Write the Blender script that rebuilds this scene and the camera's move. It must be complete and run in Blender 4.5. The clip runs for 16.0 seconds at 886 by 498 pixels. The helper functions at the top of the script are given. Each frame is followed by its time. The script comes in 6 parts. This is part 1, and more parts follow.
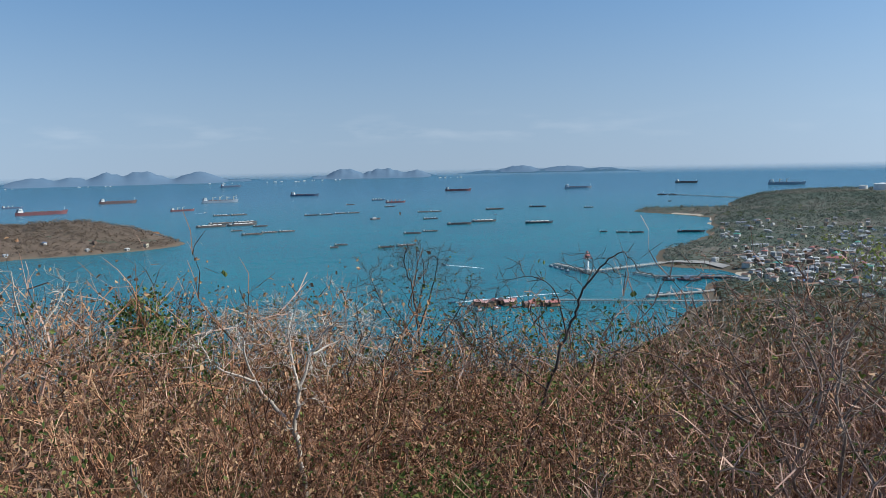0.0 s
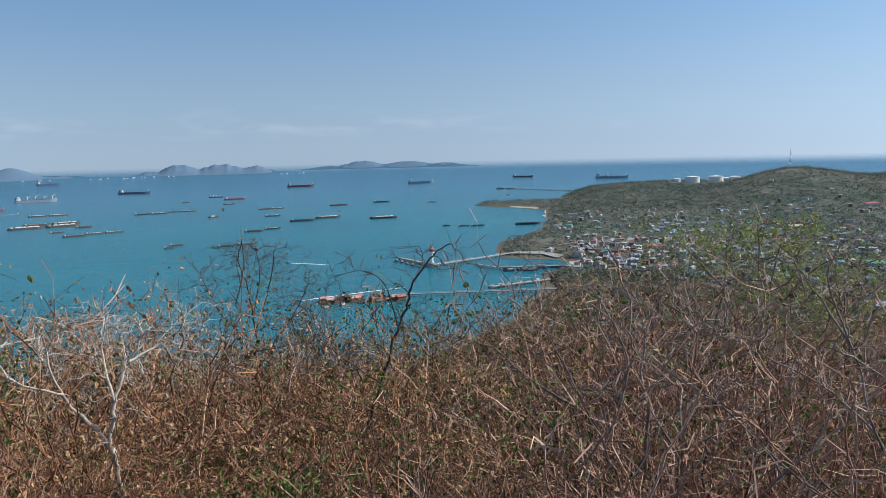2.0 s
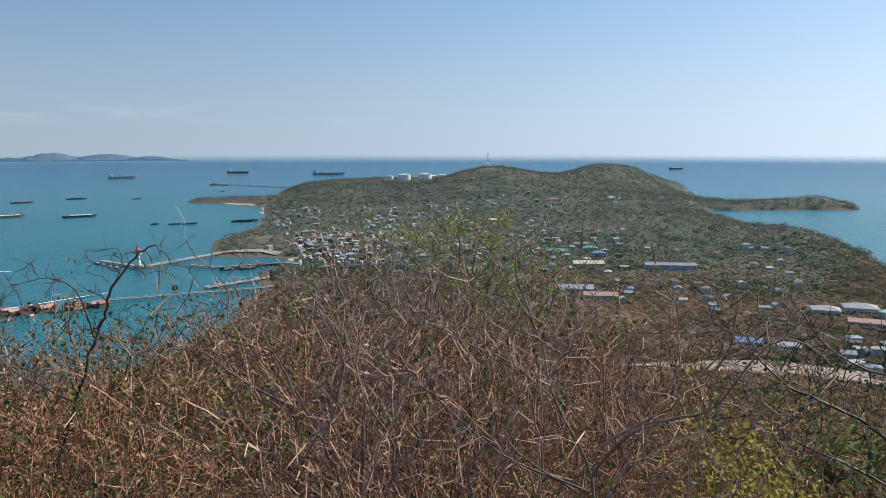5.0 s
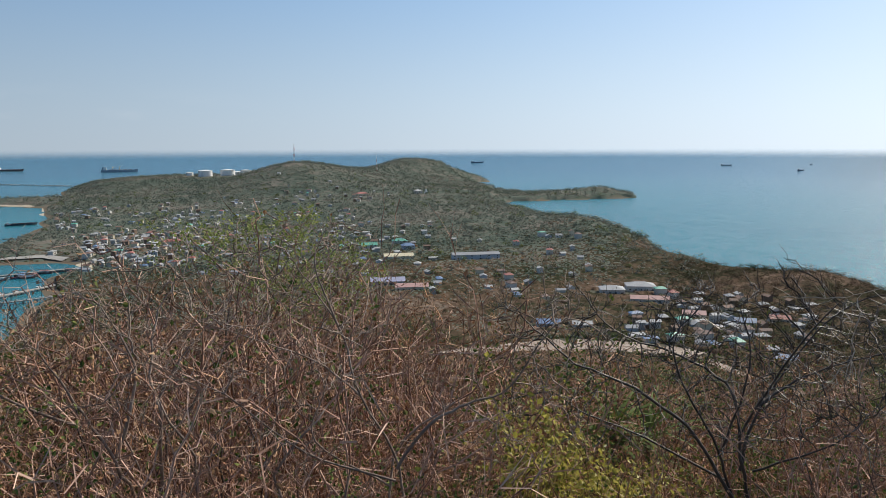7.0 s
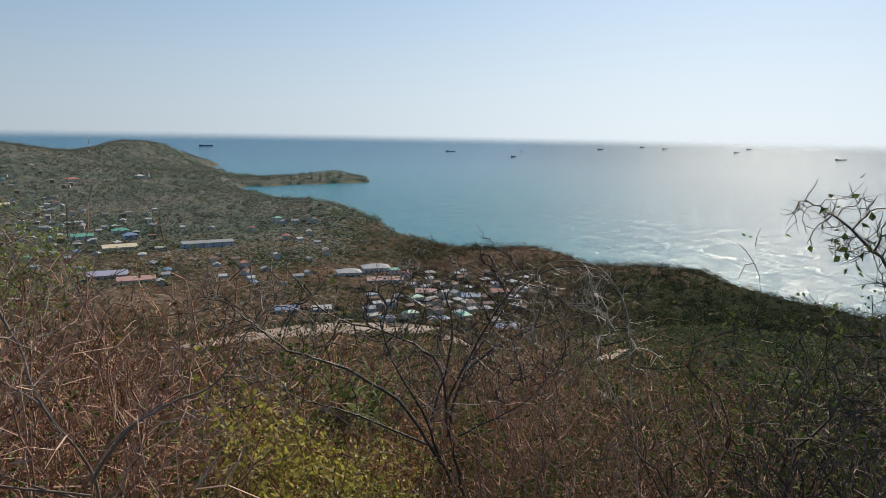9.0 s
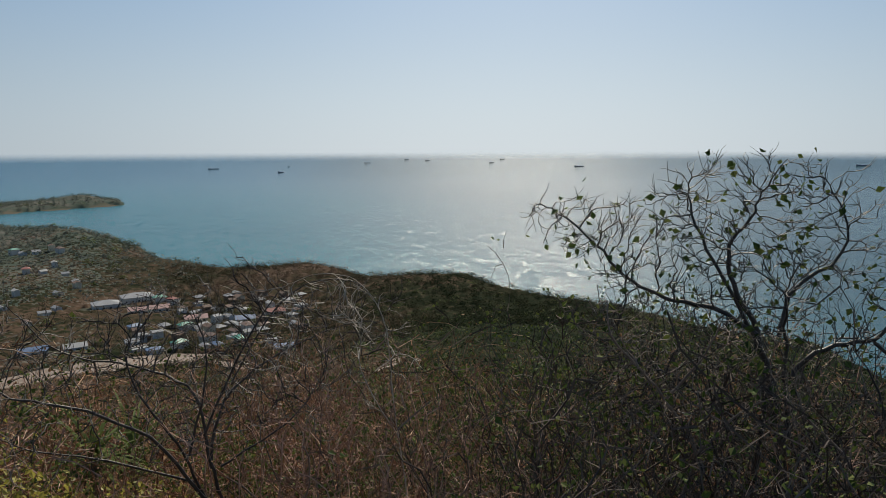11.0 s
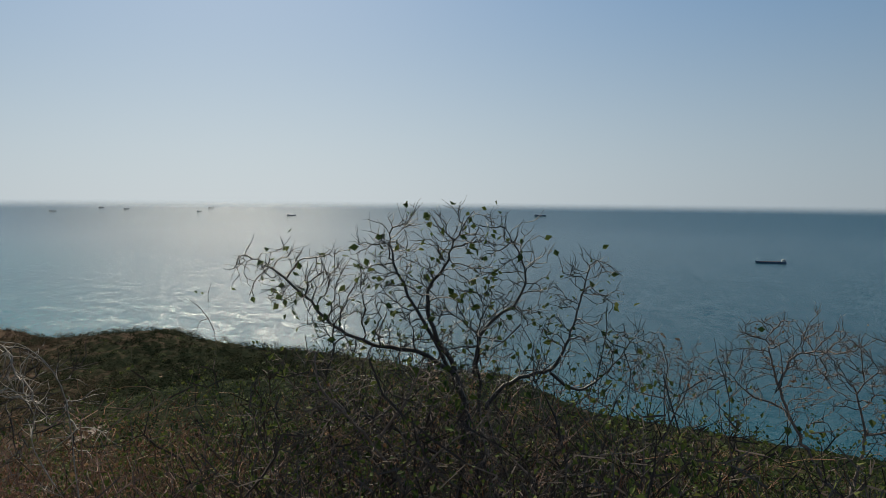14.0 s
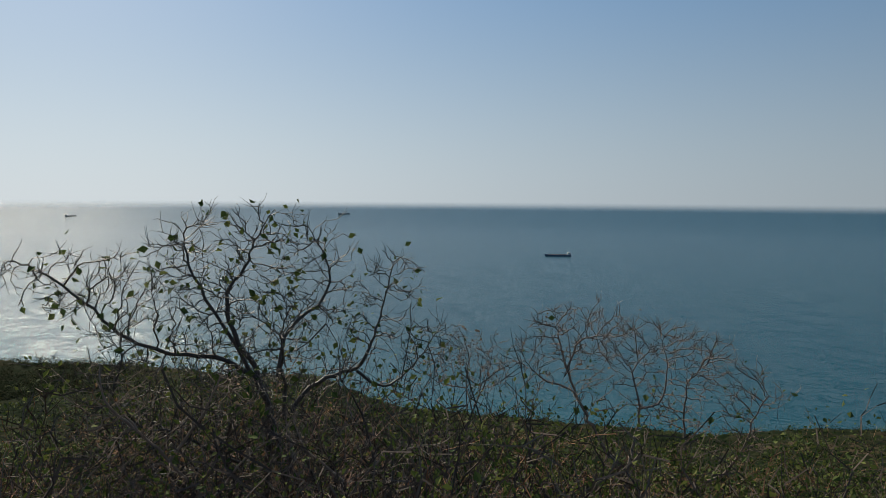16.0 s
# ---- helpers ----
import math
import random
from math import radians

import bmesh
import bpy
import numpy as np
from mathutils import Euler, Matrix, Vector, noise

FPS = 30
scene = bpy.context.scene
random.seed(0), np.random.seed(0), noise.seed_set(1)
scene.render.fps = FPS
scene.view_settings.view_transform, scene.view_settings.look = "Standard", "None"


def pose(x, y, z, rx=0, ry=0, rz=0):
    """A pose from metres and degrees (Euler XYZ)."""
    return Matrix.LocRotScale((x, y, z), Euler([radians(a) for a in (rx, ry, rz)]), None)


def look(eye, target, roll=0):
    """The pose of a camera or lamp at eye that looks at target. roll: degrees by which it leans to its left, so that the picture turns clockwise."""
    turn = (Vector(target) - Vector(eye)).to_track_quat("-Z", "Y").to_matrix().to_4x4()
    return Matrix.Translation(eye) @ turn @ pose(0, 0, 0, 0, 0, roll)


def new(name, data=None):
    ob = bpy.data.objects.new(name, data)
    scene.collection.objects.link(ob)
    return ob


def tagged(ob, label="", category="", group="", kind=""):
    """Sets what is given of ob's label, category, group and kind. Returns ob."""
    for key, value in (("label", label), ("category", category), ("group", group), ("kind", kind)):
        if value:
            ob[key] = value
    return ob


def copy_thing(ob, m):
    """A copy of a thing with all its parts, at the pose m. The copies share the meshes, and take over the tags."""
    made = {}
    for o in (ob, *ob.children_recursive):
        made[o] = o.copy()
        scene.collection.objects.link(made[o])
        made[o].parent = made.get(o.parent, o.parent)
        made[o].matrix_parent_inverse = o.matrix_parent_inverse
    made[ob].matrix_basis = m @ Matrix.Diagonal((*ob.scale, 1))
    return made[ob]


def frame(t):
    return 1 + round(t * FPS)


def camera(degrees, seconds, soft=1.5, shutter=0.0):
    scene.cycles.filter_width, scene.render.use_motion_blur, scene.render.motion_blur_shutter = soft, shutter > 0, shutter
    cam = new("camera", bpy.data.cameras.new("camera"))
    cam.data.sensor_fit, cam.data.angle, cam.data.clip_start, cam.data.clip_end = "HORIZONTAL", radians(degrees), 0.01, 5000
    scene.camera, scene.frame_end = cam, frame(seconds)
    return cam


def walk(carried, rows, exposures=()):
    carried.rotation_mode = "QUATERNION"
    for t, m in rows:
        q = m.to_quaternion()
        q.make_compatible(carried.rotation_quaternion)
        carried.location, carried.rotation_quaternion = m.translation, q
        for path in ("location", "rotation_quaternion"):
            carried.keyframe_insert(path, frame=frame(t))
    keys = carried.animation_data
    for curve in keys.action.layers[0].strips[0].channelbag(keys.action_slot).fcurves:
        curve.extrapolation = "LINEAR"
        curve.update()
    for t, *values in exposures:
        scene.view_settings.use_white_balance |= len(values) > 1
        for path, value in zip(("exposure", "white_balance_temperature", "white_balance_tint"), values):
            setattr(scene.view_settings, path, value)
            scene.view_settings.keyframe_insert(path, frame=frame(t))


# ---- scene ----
cam = camera(62.3, 16.0, 0.6)
# seconds, x, y, z, yaw, pitch, roll
PATH = [
    (0.0, 0.001, 0.000, 100.001, -15.88, -6.56, 1.18),
    (0.5, 0.038, -0.019, 99.999, -18.63, -6.54, 1.14),
    (1.0, 0.082, -0.035, 99.993, -21.76, -6.67, 1.13),
    (1.5, 0.130, -0.045, 99.986, -24.65, -6.84, 1.26),
    (2.0, 0.165, -0.033, 99.982, -28.01, -7.16, 1.24),
    (2.5, 0.182, -0.009, 99.982, -33.02, -7.25, 1.21),
    (3.0, 0.185, -0.010, 99.982, -36.74, -7.26, 1.01),
    (3.5, 0.186, -0.021, 99.983, -40.14, -7.49, 0.30),
    (4.0, 0.193, -0.023, 99.987, -43.21, -7.54, 0.23),
    (6.5, 0.269, -0.075, 99.990, -60.66, -7.95, -0.14),
    (7.0, 0.277, -0.087, 99.989, -64.59, -8.10, 0.15),
    (7.5, 0.288, -0.093, 99.980, -68.91, -8.45, 0.03),
    (8.0, 0.313, -0.120, 99.978, -73.48, -9.04, -0.14),
    (8.5, 0.349, -0.184, 99.983, -79.20, -9.25, -0.74),
    (9.0, 0.369, -0.253, 99.985, -84.99, -9.13, -1.01),
    (9.5, 0.360, -0.301, 99.980, -90.74, -8.79, -0.74),
    (10.0, 0.347, -0.344, 99.978, -95.11, -8.64, -0.37),
    (12.5, 0.390, -0.411, 99.990, -113.89, -5.76, 0.49),
    (13.0, 0.371, -0.422, 99.993, -117.48, -5.02, 0.28),
    (13.5, 0.355, -0.437, 99.992, -121.42, -4.42, -0.30),
    (14.0, 0.350, -0.457, 99.995, -125.03, -3.99, -0.55),
    (14.5, 0.355, -0.476, 99.993, -128.63, -3.87, -0.38),
    (15.0, 0.375, -0.491, 99.994, -132.52, -3.75, -0.13),
    (15.5, 0.380, -0.491, 99.994, -136.54, -3.85, -0.26),
    (16.0, 0.375, -0.489, 99.992, -140.27, -4.00, -0.43),
]
EXPOSURES = [(0.0, 0.15, 6050, 6), (4.0, 0.25, 6400, 7), (7.0, 0.2, 6850, 8), (9.5, -0.05, 7150, 8), (12.5, -0.47, 7200, 6), (14.5, -0.48, 7200, 6), (16.0, -0.34, 7250, 7)]
walk(cam, [(t, pose(x, y, z, 90 + pitch, roll, yaw)) for t, x, y, z, yaw, pitch, roll in PATH], EXPOSURES)

# ---- sky and sun ----
SUN_BEARING, SUN_HEIGHT = 109.0, 40.0  # degrees clockwise from +y, and above the horizon
world = bpy.data.worlds.new("sky")
scene.world = world
world.use_nodes = True
wn, wl = world.node_tree.nodes, world.node_tree.links
sky = wn.new("ShaderNodeTexSky")
sky.sky_type, sky.sun_disc = "NISHITA", False
sky.sun_elevation, sky.sun_rotation = radians(SUN_HEIGHT), radians(SUN_BEARING)
sky.altitude, sky.air_density, sky.dust_density, sky.ozone_density = 100, 1.0, 0.5, 2.0
# sea haze: near the horizon the sky keeps the tone that it has a little higher up, paler and greyer
coord, xyz, floor_z, join = wn.new("ShaderNodeTexCoord"), wn.new("ShaderNodeSeparateXYZ"), wn.new("ShaderNodeMath"), wn.new("ShaderNodeCombineXYZ")
low, tint, grey, veil = wn.new("ShaderNodeMapRange"), wn.new("ShaderNodeMix"), wn.new("ShaderNodeRGBToBW"), wn.new("ShaderNodeMix")
square, lift_z = wn.new("ShaderNodeMath"), wn.new("ShaderNodeMath")
square.operation, lift_z.operation, floor_z.operation = "MULTIPLY", "ADD", "SQRT"
lift_z.inputs[1].default_value = 0.02
low.inputs["From Min"].default_value, low.inputs["From Max"].default_value = 0.0, 0.25
low.inputs["To Min"].default_value, low.inputs["To Max"].default_value = 0.55, 0.0
tint.data_type, tint.blend_type, veil.data_type = "RGBA", "MULTIPLY", "RGBA"
tint.inputs["Factor"].default_value = 1.0
tint.inputs["B"].default_value = (0.9, 0.905, 1.0, 1)
wl.new(coord.outputs["Generated"], xyz.inputs["Vector"])
wl.new(xyz.outputs["X"], join.inputs["X"]), wl.new(xyz.outputs["Y"], join.inputs["Y"])
wl.new(xyz.outputs["Z"], square.inputs[0]), wl.new(xyz.outputs["Z"], square.inputs[1])
wl.new(square.outputs["Value"], lift_z.inputs[0]), wl.new(lift_z.outputs["Value"], floor_z.inputs[0])
wl.new(floor_z.outputs["Value"], join.inputs["Z"])
wl.new(join.outputs["Vector"], sky.inputs["Vector"])
wl.new(xyz.outputs["Z"], low.inputs["Value"])
wl.new(sky.outputs["Color"], grey.inputs["Color"])
wl.new(grey.outputs["Val"], tint.inputs["A"])
wl.new(low.outputs["Result"], veil.inputs["Factor"])
deep = wn.new("ShaderNodeHueSaturation")
deep.inputs["Saturation"].default_value, deep.inputs["Value"].default_value = 1.14, 1.05
wl.new(sky.outputs["Color"], deep.inputs["Color"])
wl.new(deep.outputs["Color"], veil.inputs["A"])
wl.new(tint.outputs["Result"], veil.inputs["B"])
# a broken line of faint low clouds in the north
stretch, puffs, cut, band_in, band_out, north = wn.new("ShaderNodeMapping"), wn.new("ShaderNodeTexNoise"), wn.new("ShaderNodeMapRange"), wn.new("ShaderNodeMapRange"), wn.new("ShaderNodeMapRange"), wn.new("ShaderNodeMapRange")
stretch.inputs["Scale"].default_value = (1.0, 1.0, 5.0)
puffs.inputs["Scale"].default_value, puffs.inputs["Detail"].default_value = 11.0, 6
cut.inputs["From Min"].default_value, cut.inputs["From Max"].default_value = 0.5, 0.68
band_in.inputs["From Min"].default_value, band_in.inputs["From Max"].default_value = 0.025, 0.04
band_out.inputs["From Min"].default_value, band_out.inputs["From Max"].default_value = 0.075, 0.045
north.inputs["From Min"].default_value, north.inputs["From Max"].default_value = 0.6, 0.95
north.inputs["To Max"].default_value = 0.1
wl.new(coord.outputs["Generated"], stretch.inputs["Vector"]), wl.new(stretch.outputs["Vector"], puffs.inputs["Vector"])
wl.new(puffs.outputs["Fac"], cut.inputs["Value"]), wl.new(xyz.outputs["Y"], north.inputs["Value"])
wl.new(xyz.outputs["Z"], band_in.inputs["Value"]), wl.new(xyz.outputs["Z"], band_out.inputs["Value"])
share = cut.outputs["Result"]
for other in (band_in, band_out, north):
    times = wn.new("ShaderNodeMath")
    times.operation = "MULTIPLY"
    wl.new(share, times.inputs[0]), wl.new(other.outputs["Result"], times.inputs[1])
    share = times.outputs["Value"]
cloud = wn.new("ShaderNodeMix")
cloud.data_type = "RGBA"
cloud.inputs["B"].default_value = (8.5, 8.3, 8.4, 1)
wl.new(share, cloud.inputs["Factor"]), wl.new(veil.outputs["Result"], cloud.inputs["A"])
wl.new(cloud.outputs["Result"], wn["Background"].inputs["Color"])
wn["Background"].inputs["Strength"].default_value = 0.105
sun = new("sun", bpy.data.lights.new("sun", "SUN"))
sun.data.energy, sun.data.angle, sun.data.color = 5.0, radians(0.55), (1.0, 0.94, 0.85)
sb, sh = radians(SUN_BEARING), radians(SUN_HEIGHT)
sun.matrix_world = look((0, 0, 300), (-300 * math.sin(sb) * math.cos(sh), -300 * math.cos(sb) * math.cos(sh), 300 - 300 * math.sin(sh)))

# ---- materials ----


def material(name, stops, scale=1.0, rough=0.8, detail=6, bump=0.0, bump_scale=8.0, island=0.0, metal=0.0, spec=0.3, coarse=None, per_object=0.0, sheer=0.0, tone=0.0, up=0.0):
    """Colour ramp over noise (and a coarser noise, each loose piece's, each crown's or each object's own tone), with fine relief."""
    mat = bpy.data.materials.new(name)
    mat.use_nodes = True
    n, l = mat.node_tree.nodes, mat.node_tree.links
    b = n["Principled BSDF"]
    geo = n.new("ShaderNodeNewGeometry")
    tex = n.new("ShaderNodeTexNoise")
    tex.inputs["Scale"].default_value, tex.inputs["Detail"].default_value = scale, detail
    l.new(geo.outputs["Position"], tex.inputs["Vector"])
    value = tex.outputs["Fac"]

    def blend(a, c, k):
        m = n.new("ShaderNodeMix")
        m.inputs["Factor"].default_value = k
        l.new(a, m.inputs["A"]), l.new(c, m.inputs["B"])
        return m.outputs["Result"]

    if coarse:
        big = n.new("ShaderNodeTexNoise")
        big.inputs["Scale"].default_value, big.inputs["Detail"].default_value = coarse, 3
        l.new(geo.outputs["Position"], big.inputs["Vector"])
        value = blend(value, big.outputs["Fac"], 0.5)
    if island:
        value = blend(value, geo.outputs["Random Per Island"], island)
    if tone:
        own = n.new("ShaderNodeAttribute")
        own.attribute_name = "tone"
        value = blend(value, own.outputs["Fac"], tone)
    if per_object:
        info = n.new("ShaderNodeObjectInfo")
        value = blend(value, info.outputs["Random"], per_object)
    ramp = n.new("ShaderNodeValToRGB")
    while len(ramp.color_ramp.elements) < len(stops):
        ramp.color_ramp.elements.new(0.5)
    for e, (p, c) in zip(ramp.color_ramp.elements, stops):
        e.position, e.color = p, (*c, 1)
    l.new(value, ramp.inputs["Fac"])
    l.new(ramp.outputs["Color"], b.inputs["Base Color"])
    b.inputs["Roughness"].default_value, b.inputs["Metallic"].default_value = rough, metal
    b.inputs["Specular IOR Level"].default_value = spec
    if bump:
        fine = n.new("ShaderNodeTexNoise")
        fine.inputs["Scale"].default_value, fine.inputs["Detail"].default_value = bump_scale, 4
        l.new(geo.outputs["Position"], fine.inputs["Vector"])
        bn = n.new("ShaderNodeBump")
        bn.inputs["Strength"].default_value = bump
        l.new(fine.outputs["Fac"], bn.inputs["Height"])
        l.new(bn.outputs["Normal"], b.inputs["Normal"])
    if up:
        # the shading normal tilts skyward, which evens out light and shade on the crowns
        lean, rise, face = n.new("ShaderNodeVectorMath"), n.new("ShaderNodeVectorMath"), n.new("ShaderNodeVectorMath")
        lean.operation, rise.operation, face.operation = "SCALE", "ADD", "NORMALIZE"
        lean.inputs["Scale"].default_value, rise.inputs[1].default_value = 1 - up, (0, 0, up)
        l.new(geo.outputs["Normal"], lean.inputs[0]), l.new(lean.outputs["Vector"], rise.inputs[0])
        l.new(rise.outputs["Vector"], face.inputs[0]), l.new(face.outputs["Vector"], b.inputs["Normal"])
    if sheer:
        tr, mx = n.new("ShaderNodeBsdfTranslucent"), n.new("ShaderNodeMixShader")
        l.new(ramp.outputs["Color"], tr.inputs["Color"])
        mx.inputs["Fac"].default_value = sheer
        l.new(b.outputs["BSDF"], mx.inputs[1]), l.new(tr.outputs["BSDF"], mx.inputs[2])
        l.new(mx.outputs["Shader"], n["Material Output"].inputs["Surface"])
    return mat


def paint(name, c, rough=0.5, vary=0.25, metal=0.0):
    """Weathered paint or sheet: one colour with streaks and dirt."""
    dark = tuple(v * (1 - vary) for v in c)
    return material(name, [(0.3, dark), (0.55, c), (0.8, tuple(min(1, v * (1 + vary / 3)) for v in c))], scale=0.9, rough=rough, coarse=0.15, metal=metal, bump=0.1)


M_GROUND = material("dry_soil_and_litter", [(0.3, (0.022, 0.021, 0.013)), (0.5, (0.038, 0.034, 0.022)), (0.7, (0.06, 0.05, 0.034))], scale=0.6, coarse=0.02, bump=0.5, rough=1.0, spec=0.0)
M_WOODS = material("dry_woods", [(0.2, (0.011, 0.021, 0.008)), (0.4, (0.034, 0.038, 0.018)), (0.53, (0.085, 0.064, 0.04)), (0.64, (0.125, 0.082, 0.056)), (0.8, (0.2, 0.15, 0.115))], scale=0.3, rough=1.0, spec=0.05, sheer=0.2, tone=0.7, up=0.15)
# haze over the far woods is put into this paler, greyer base colour
M_HAZEWOODS = material("hazy_green_woods", [(0.3, (0.08, 0.112, 0.09)), (0.45, (0.118, 0.14, 0.112)), (0.58, (0.16, 0.165, 0.136)), (0.72, (0.215, 0.188, 0.158))], scale=0.06, rough=1.0, spec=0.05, sheer=0.2, tone=0.65, up=0.35)
# the far islands' haze is put into this blue-grey base colour
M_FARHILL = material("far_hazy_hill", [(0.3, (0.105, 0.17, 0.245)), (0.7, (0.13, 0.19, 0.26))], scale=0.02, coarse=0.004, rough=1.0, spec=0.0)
M_ISLANDWOODS = material("brown_island_woods", [(0.3, (0.125, 0.1, 0.075)), (0.5, (0.165, 0.125, 0.093)), (0.75, (0.21, 0.155, 0.115))], scale=0.1, tone=0.6, rough=0.9, sheer=0.2, up=0.35)
M_BARK = material("grey_bark", [(0.3, (0.11, 0.085, 0.068)), (0.5, (0.22, 0.165, 0.13)), (0.72, (0.4, 0.33, 0.27))], scale=9, coarse=1.5, bump=0.6, bump_scale=60, rough=0.85)
M_PALEBARK = material("pale_bark", [(0.3, (0.25, 0.2, 0.16)), (0.5, (0.45, 0.39, 0.32)), (0.75, (0.62, 0.56, 0.48))], scale=7, coarse=1.5, bump=0.5, bump_scale=60, rough=0.85)
M_DARKBARK = material("dark_bark", [(0.3, (0.045, 0.037, 0.032)), (0.55, (0.09, 0.072, 0.06)), (0.75, (0.17, 0.14, 0.12))], scale=9, coarse=1.5, bump=0.6, bump_scale=60, rough=0.9)
M_GREYBARK = material("smooth_grey_bark", [(0.3, (0.03, 0.025, 0.02)), (0.52, (0.065, 0.053, 0.045)), (0.75, (0.17, 0.145, 0.125))], scale=9, coarse=1.5, bump=0.5, bump_scale=60, rough=0.5, spec=0.35)
M_TWIG = material("reddish_twig", [(0.25, (0.065, 0.03, 0.02)), (0.42, (0.22, 0.108, 0.06)), (0.58, (0.4, 0.19, 0.095)), (0.78, (0.56, 0.39, 0.25))], scale=2.5, coarse=0.35, island=0.25, per_object=0.45, rough=0.85)
M_PALETWIG = material("pale_twig", [(0.25, (0.085, 0.046, 0.036)), (0.48, (0.31, 0.17, 0.12)), (0.75, (0.54, 0.37, 0.28))], scale=2.5, coarse=0.35, island=0.3, per_object=0.35, rough=0.85)
# twigs darkened in colour for the shade of the backlit slope
M_BACKLITTWIG = material("backlit_twig", [(0.25, (0.035, 0.026, 0.022)), (0.5, (0.085, 0.062, 0.05)), (0.75, (0.2, 0.16, 0.13))], scale=2.5, coarse=0.35, island=0.3, per_object=0.3, rough=0.85)
M_DRYLEAF = material("dry_leaf", [(0.25, (0.18, 0.09, 0.045)), (0.5, (0.34, 0.19, 0.1)), (0.75, (0.5, 0.33, 0.18))], scale=3, coarse=0.4, island=0.55, rough=0.8, sheer=0.2)
M_LEAF = material("green_leaf", [(0.25, (0.035, 0.06, 0.017)), (0.5, (0.08, 0.115, 0.03)), (0.75, (0.19, 0.21, 0.06))], scale=3, coarse=0.5, island=0.55, rough=0.65, spec=0.08, sheer=0.25)
M_YELLOWLEAF = material("yellow_green_leaf", [(0.25, (0.14, 0.14, 0.03)), (0.5, (0.32, 0.29, 0.06)), (0.75, (0.52, 0.45, 0.12))], scale=3, coarse=0.5, island=0.55, rough=0.5, sheer=0.45)
M_FRESHLEAF = material("fresh_leaf", [(0.25, (0.1, 0.14, 0.035)), (0.5, (0.22, 0.27, 0.075)), (0.75, (0.38, 0.4, 0.13))], scale=3, coarse=0.5, island=0.5, rough=0.5, sheer=0.4)
M_EARTH = material("bare_earth", [(0.3, (0.17, 0.13, 0.1)), (0.55, (0.28, 0.225, 0.185)), (0.8, (0.38, 0.32, 0.27))], scale=0.4, coarse=0.05, bump=0.3, rough=0.95)
M_SAND = material("beach_sand", [(0.3, (0.42, 0.35, 0.26)), (0.7, (0.55, 0.47, 0.36))], scale=0.5, coarse=0.05, bump=0.3, rough=0.95)


def sandy_shore(mat):
    """Undergrowth tones that pale the ground with distance, as haze would, and bare sand and pebbles where it meets the
    sea.
    """
    n, l = mat.node_tree.nodes, mat.node_tree.links
    b = n["Principled BSDF"]
    geo, xyz, low, mx = n.new("ShaderNodeNewGeometry"), n.new("ShaderNodeSeparateXYZ"), n.new("ShaderNodeMapRange"), n.new("ShaderNodeMix")
    low.inputs["From Min"].default_value, low.inputs["From Max"].default_value = -48.6, -47.6
    mx.data_type = "RGBA"
    mx.inputs["A"].default_value = (0.15, 0.125, 0.095, 1)
    # undergrowth tones with haze put in: the ground pales from 90 to 900 m
    flat, foot, patch, tones, hazed = n.new("ShaderNodeVectorMath"), n.new("ShaderNodeMapRange"), n.new("ShaderNodeTexNoise"), n.new("ShaderNodeValToRGB"), n.new("ShaderNodeMix")
    flat.operation, hazed.data_type = "LENGTH", "RGBA"
    foot.inputs["From Min"].default_value, foot.inputs["From Max"].default_value = 90, 900
    patch.inputs["Scale"].default_value, patch.inputs["Detail"].default_value = 0.012, 8
    for e, p, c in zip(tones.color_ramp.elements, (0.38, 0.66), ((0.075, 0.1, 0.075), (0.17, 0.145, 0.115))):
        e.position, e.color = p, (*c, 1)
    l.new(geo.outputs["Position"], flat.inputs[0]), l.new(flat.outputs["Value"], foot.inputs["Value"])
    l.new(geo.outputs["Position"], patch.inputs["Vector"]), l.new(patch.outputs["Fac"], tones.inputs["Fac"])
    l.new(foot.outputs["Result"], hazed.inputs["Factor"]), l.new(tones.outputs["Color"], hazed.inputs["B"])
    l.new(b.inputs["Base Color"].links[0].from_socket, hazed.inputs["A"])
    l.new(geo.outputs["Position"], xyz.inputs["Vector"]), l.new(xyz.outputs["Z"], low.inputs["Value"])
    l.new(low.outputs["Result"], mx.inputs["Factor"])
    l.new(hazed.outputs["Result"], mx.inputs["B"])
    l.new(mx.outputs["Result"], b.inputs["Base Color"])


sandy_shore(M_GROUND)


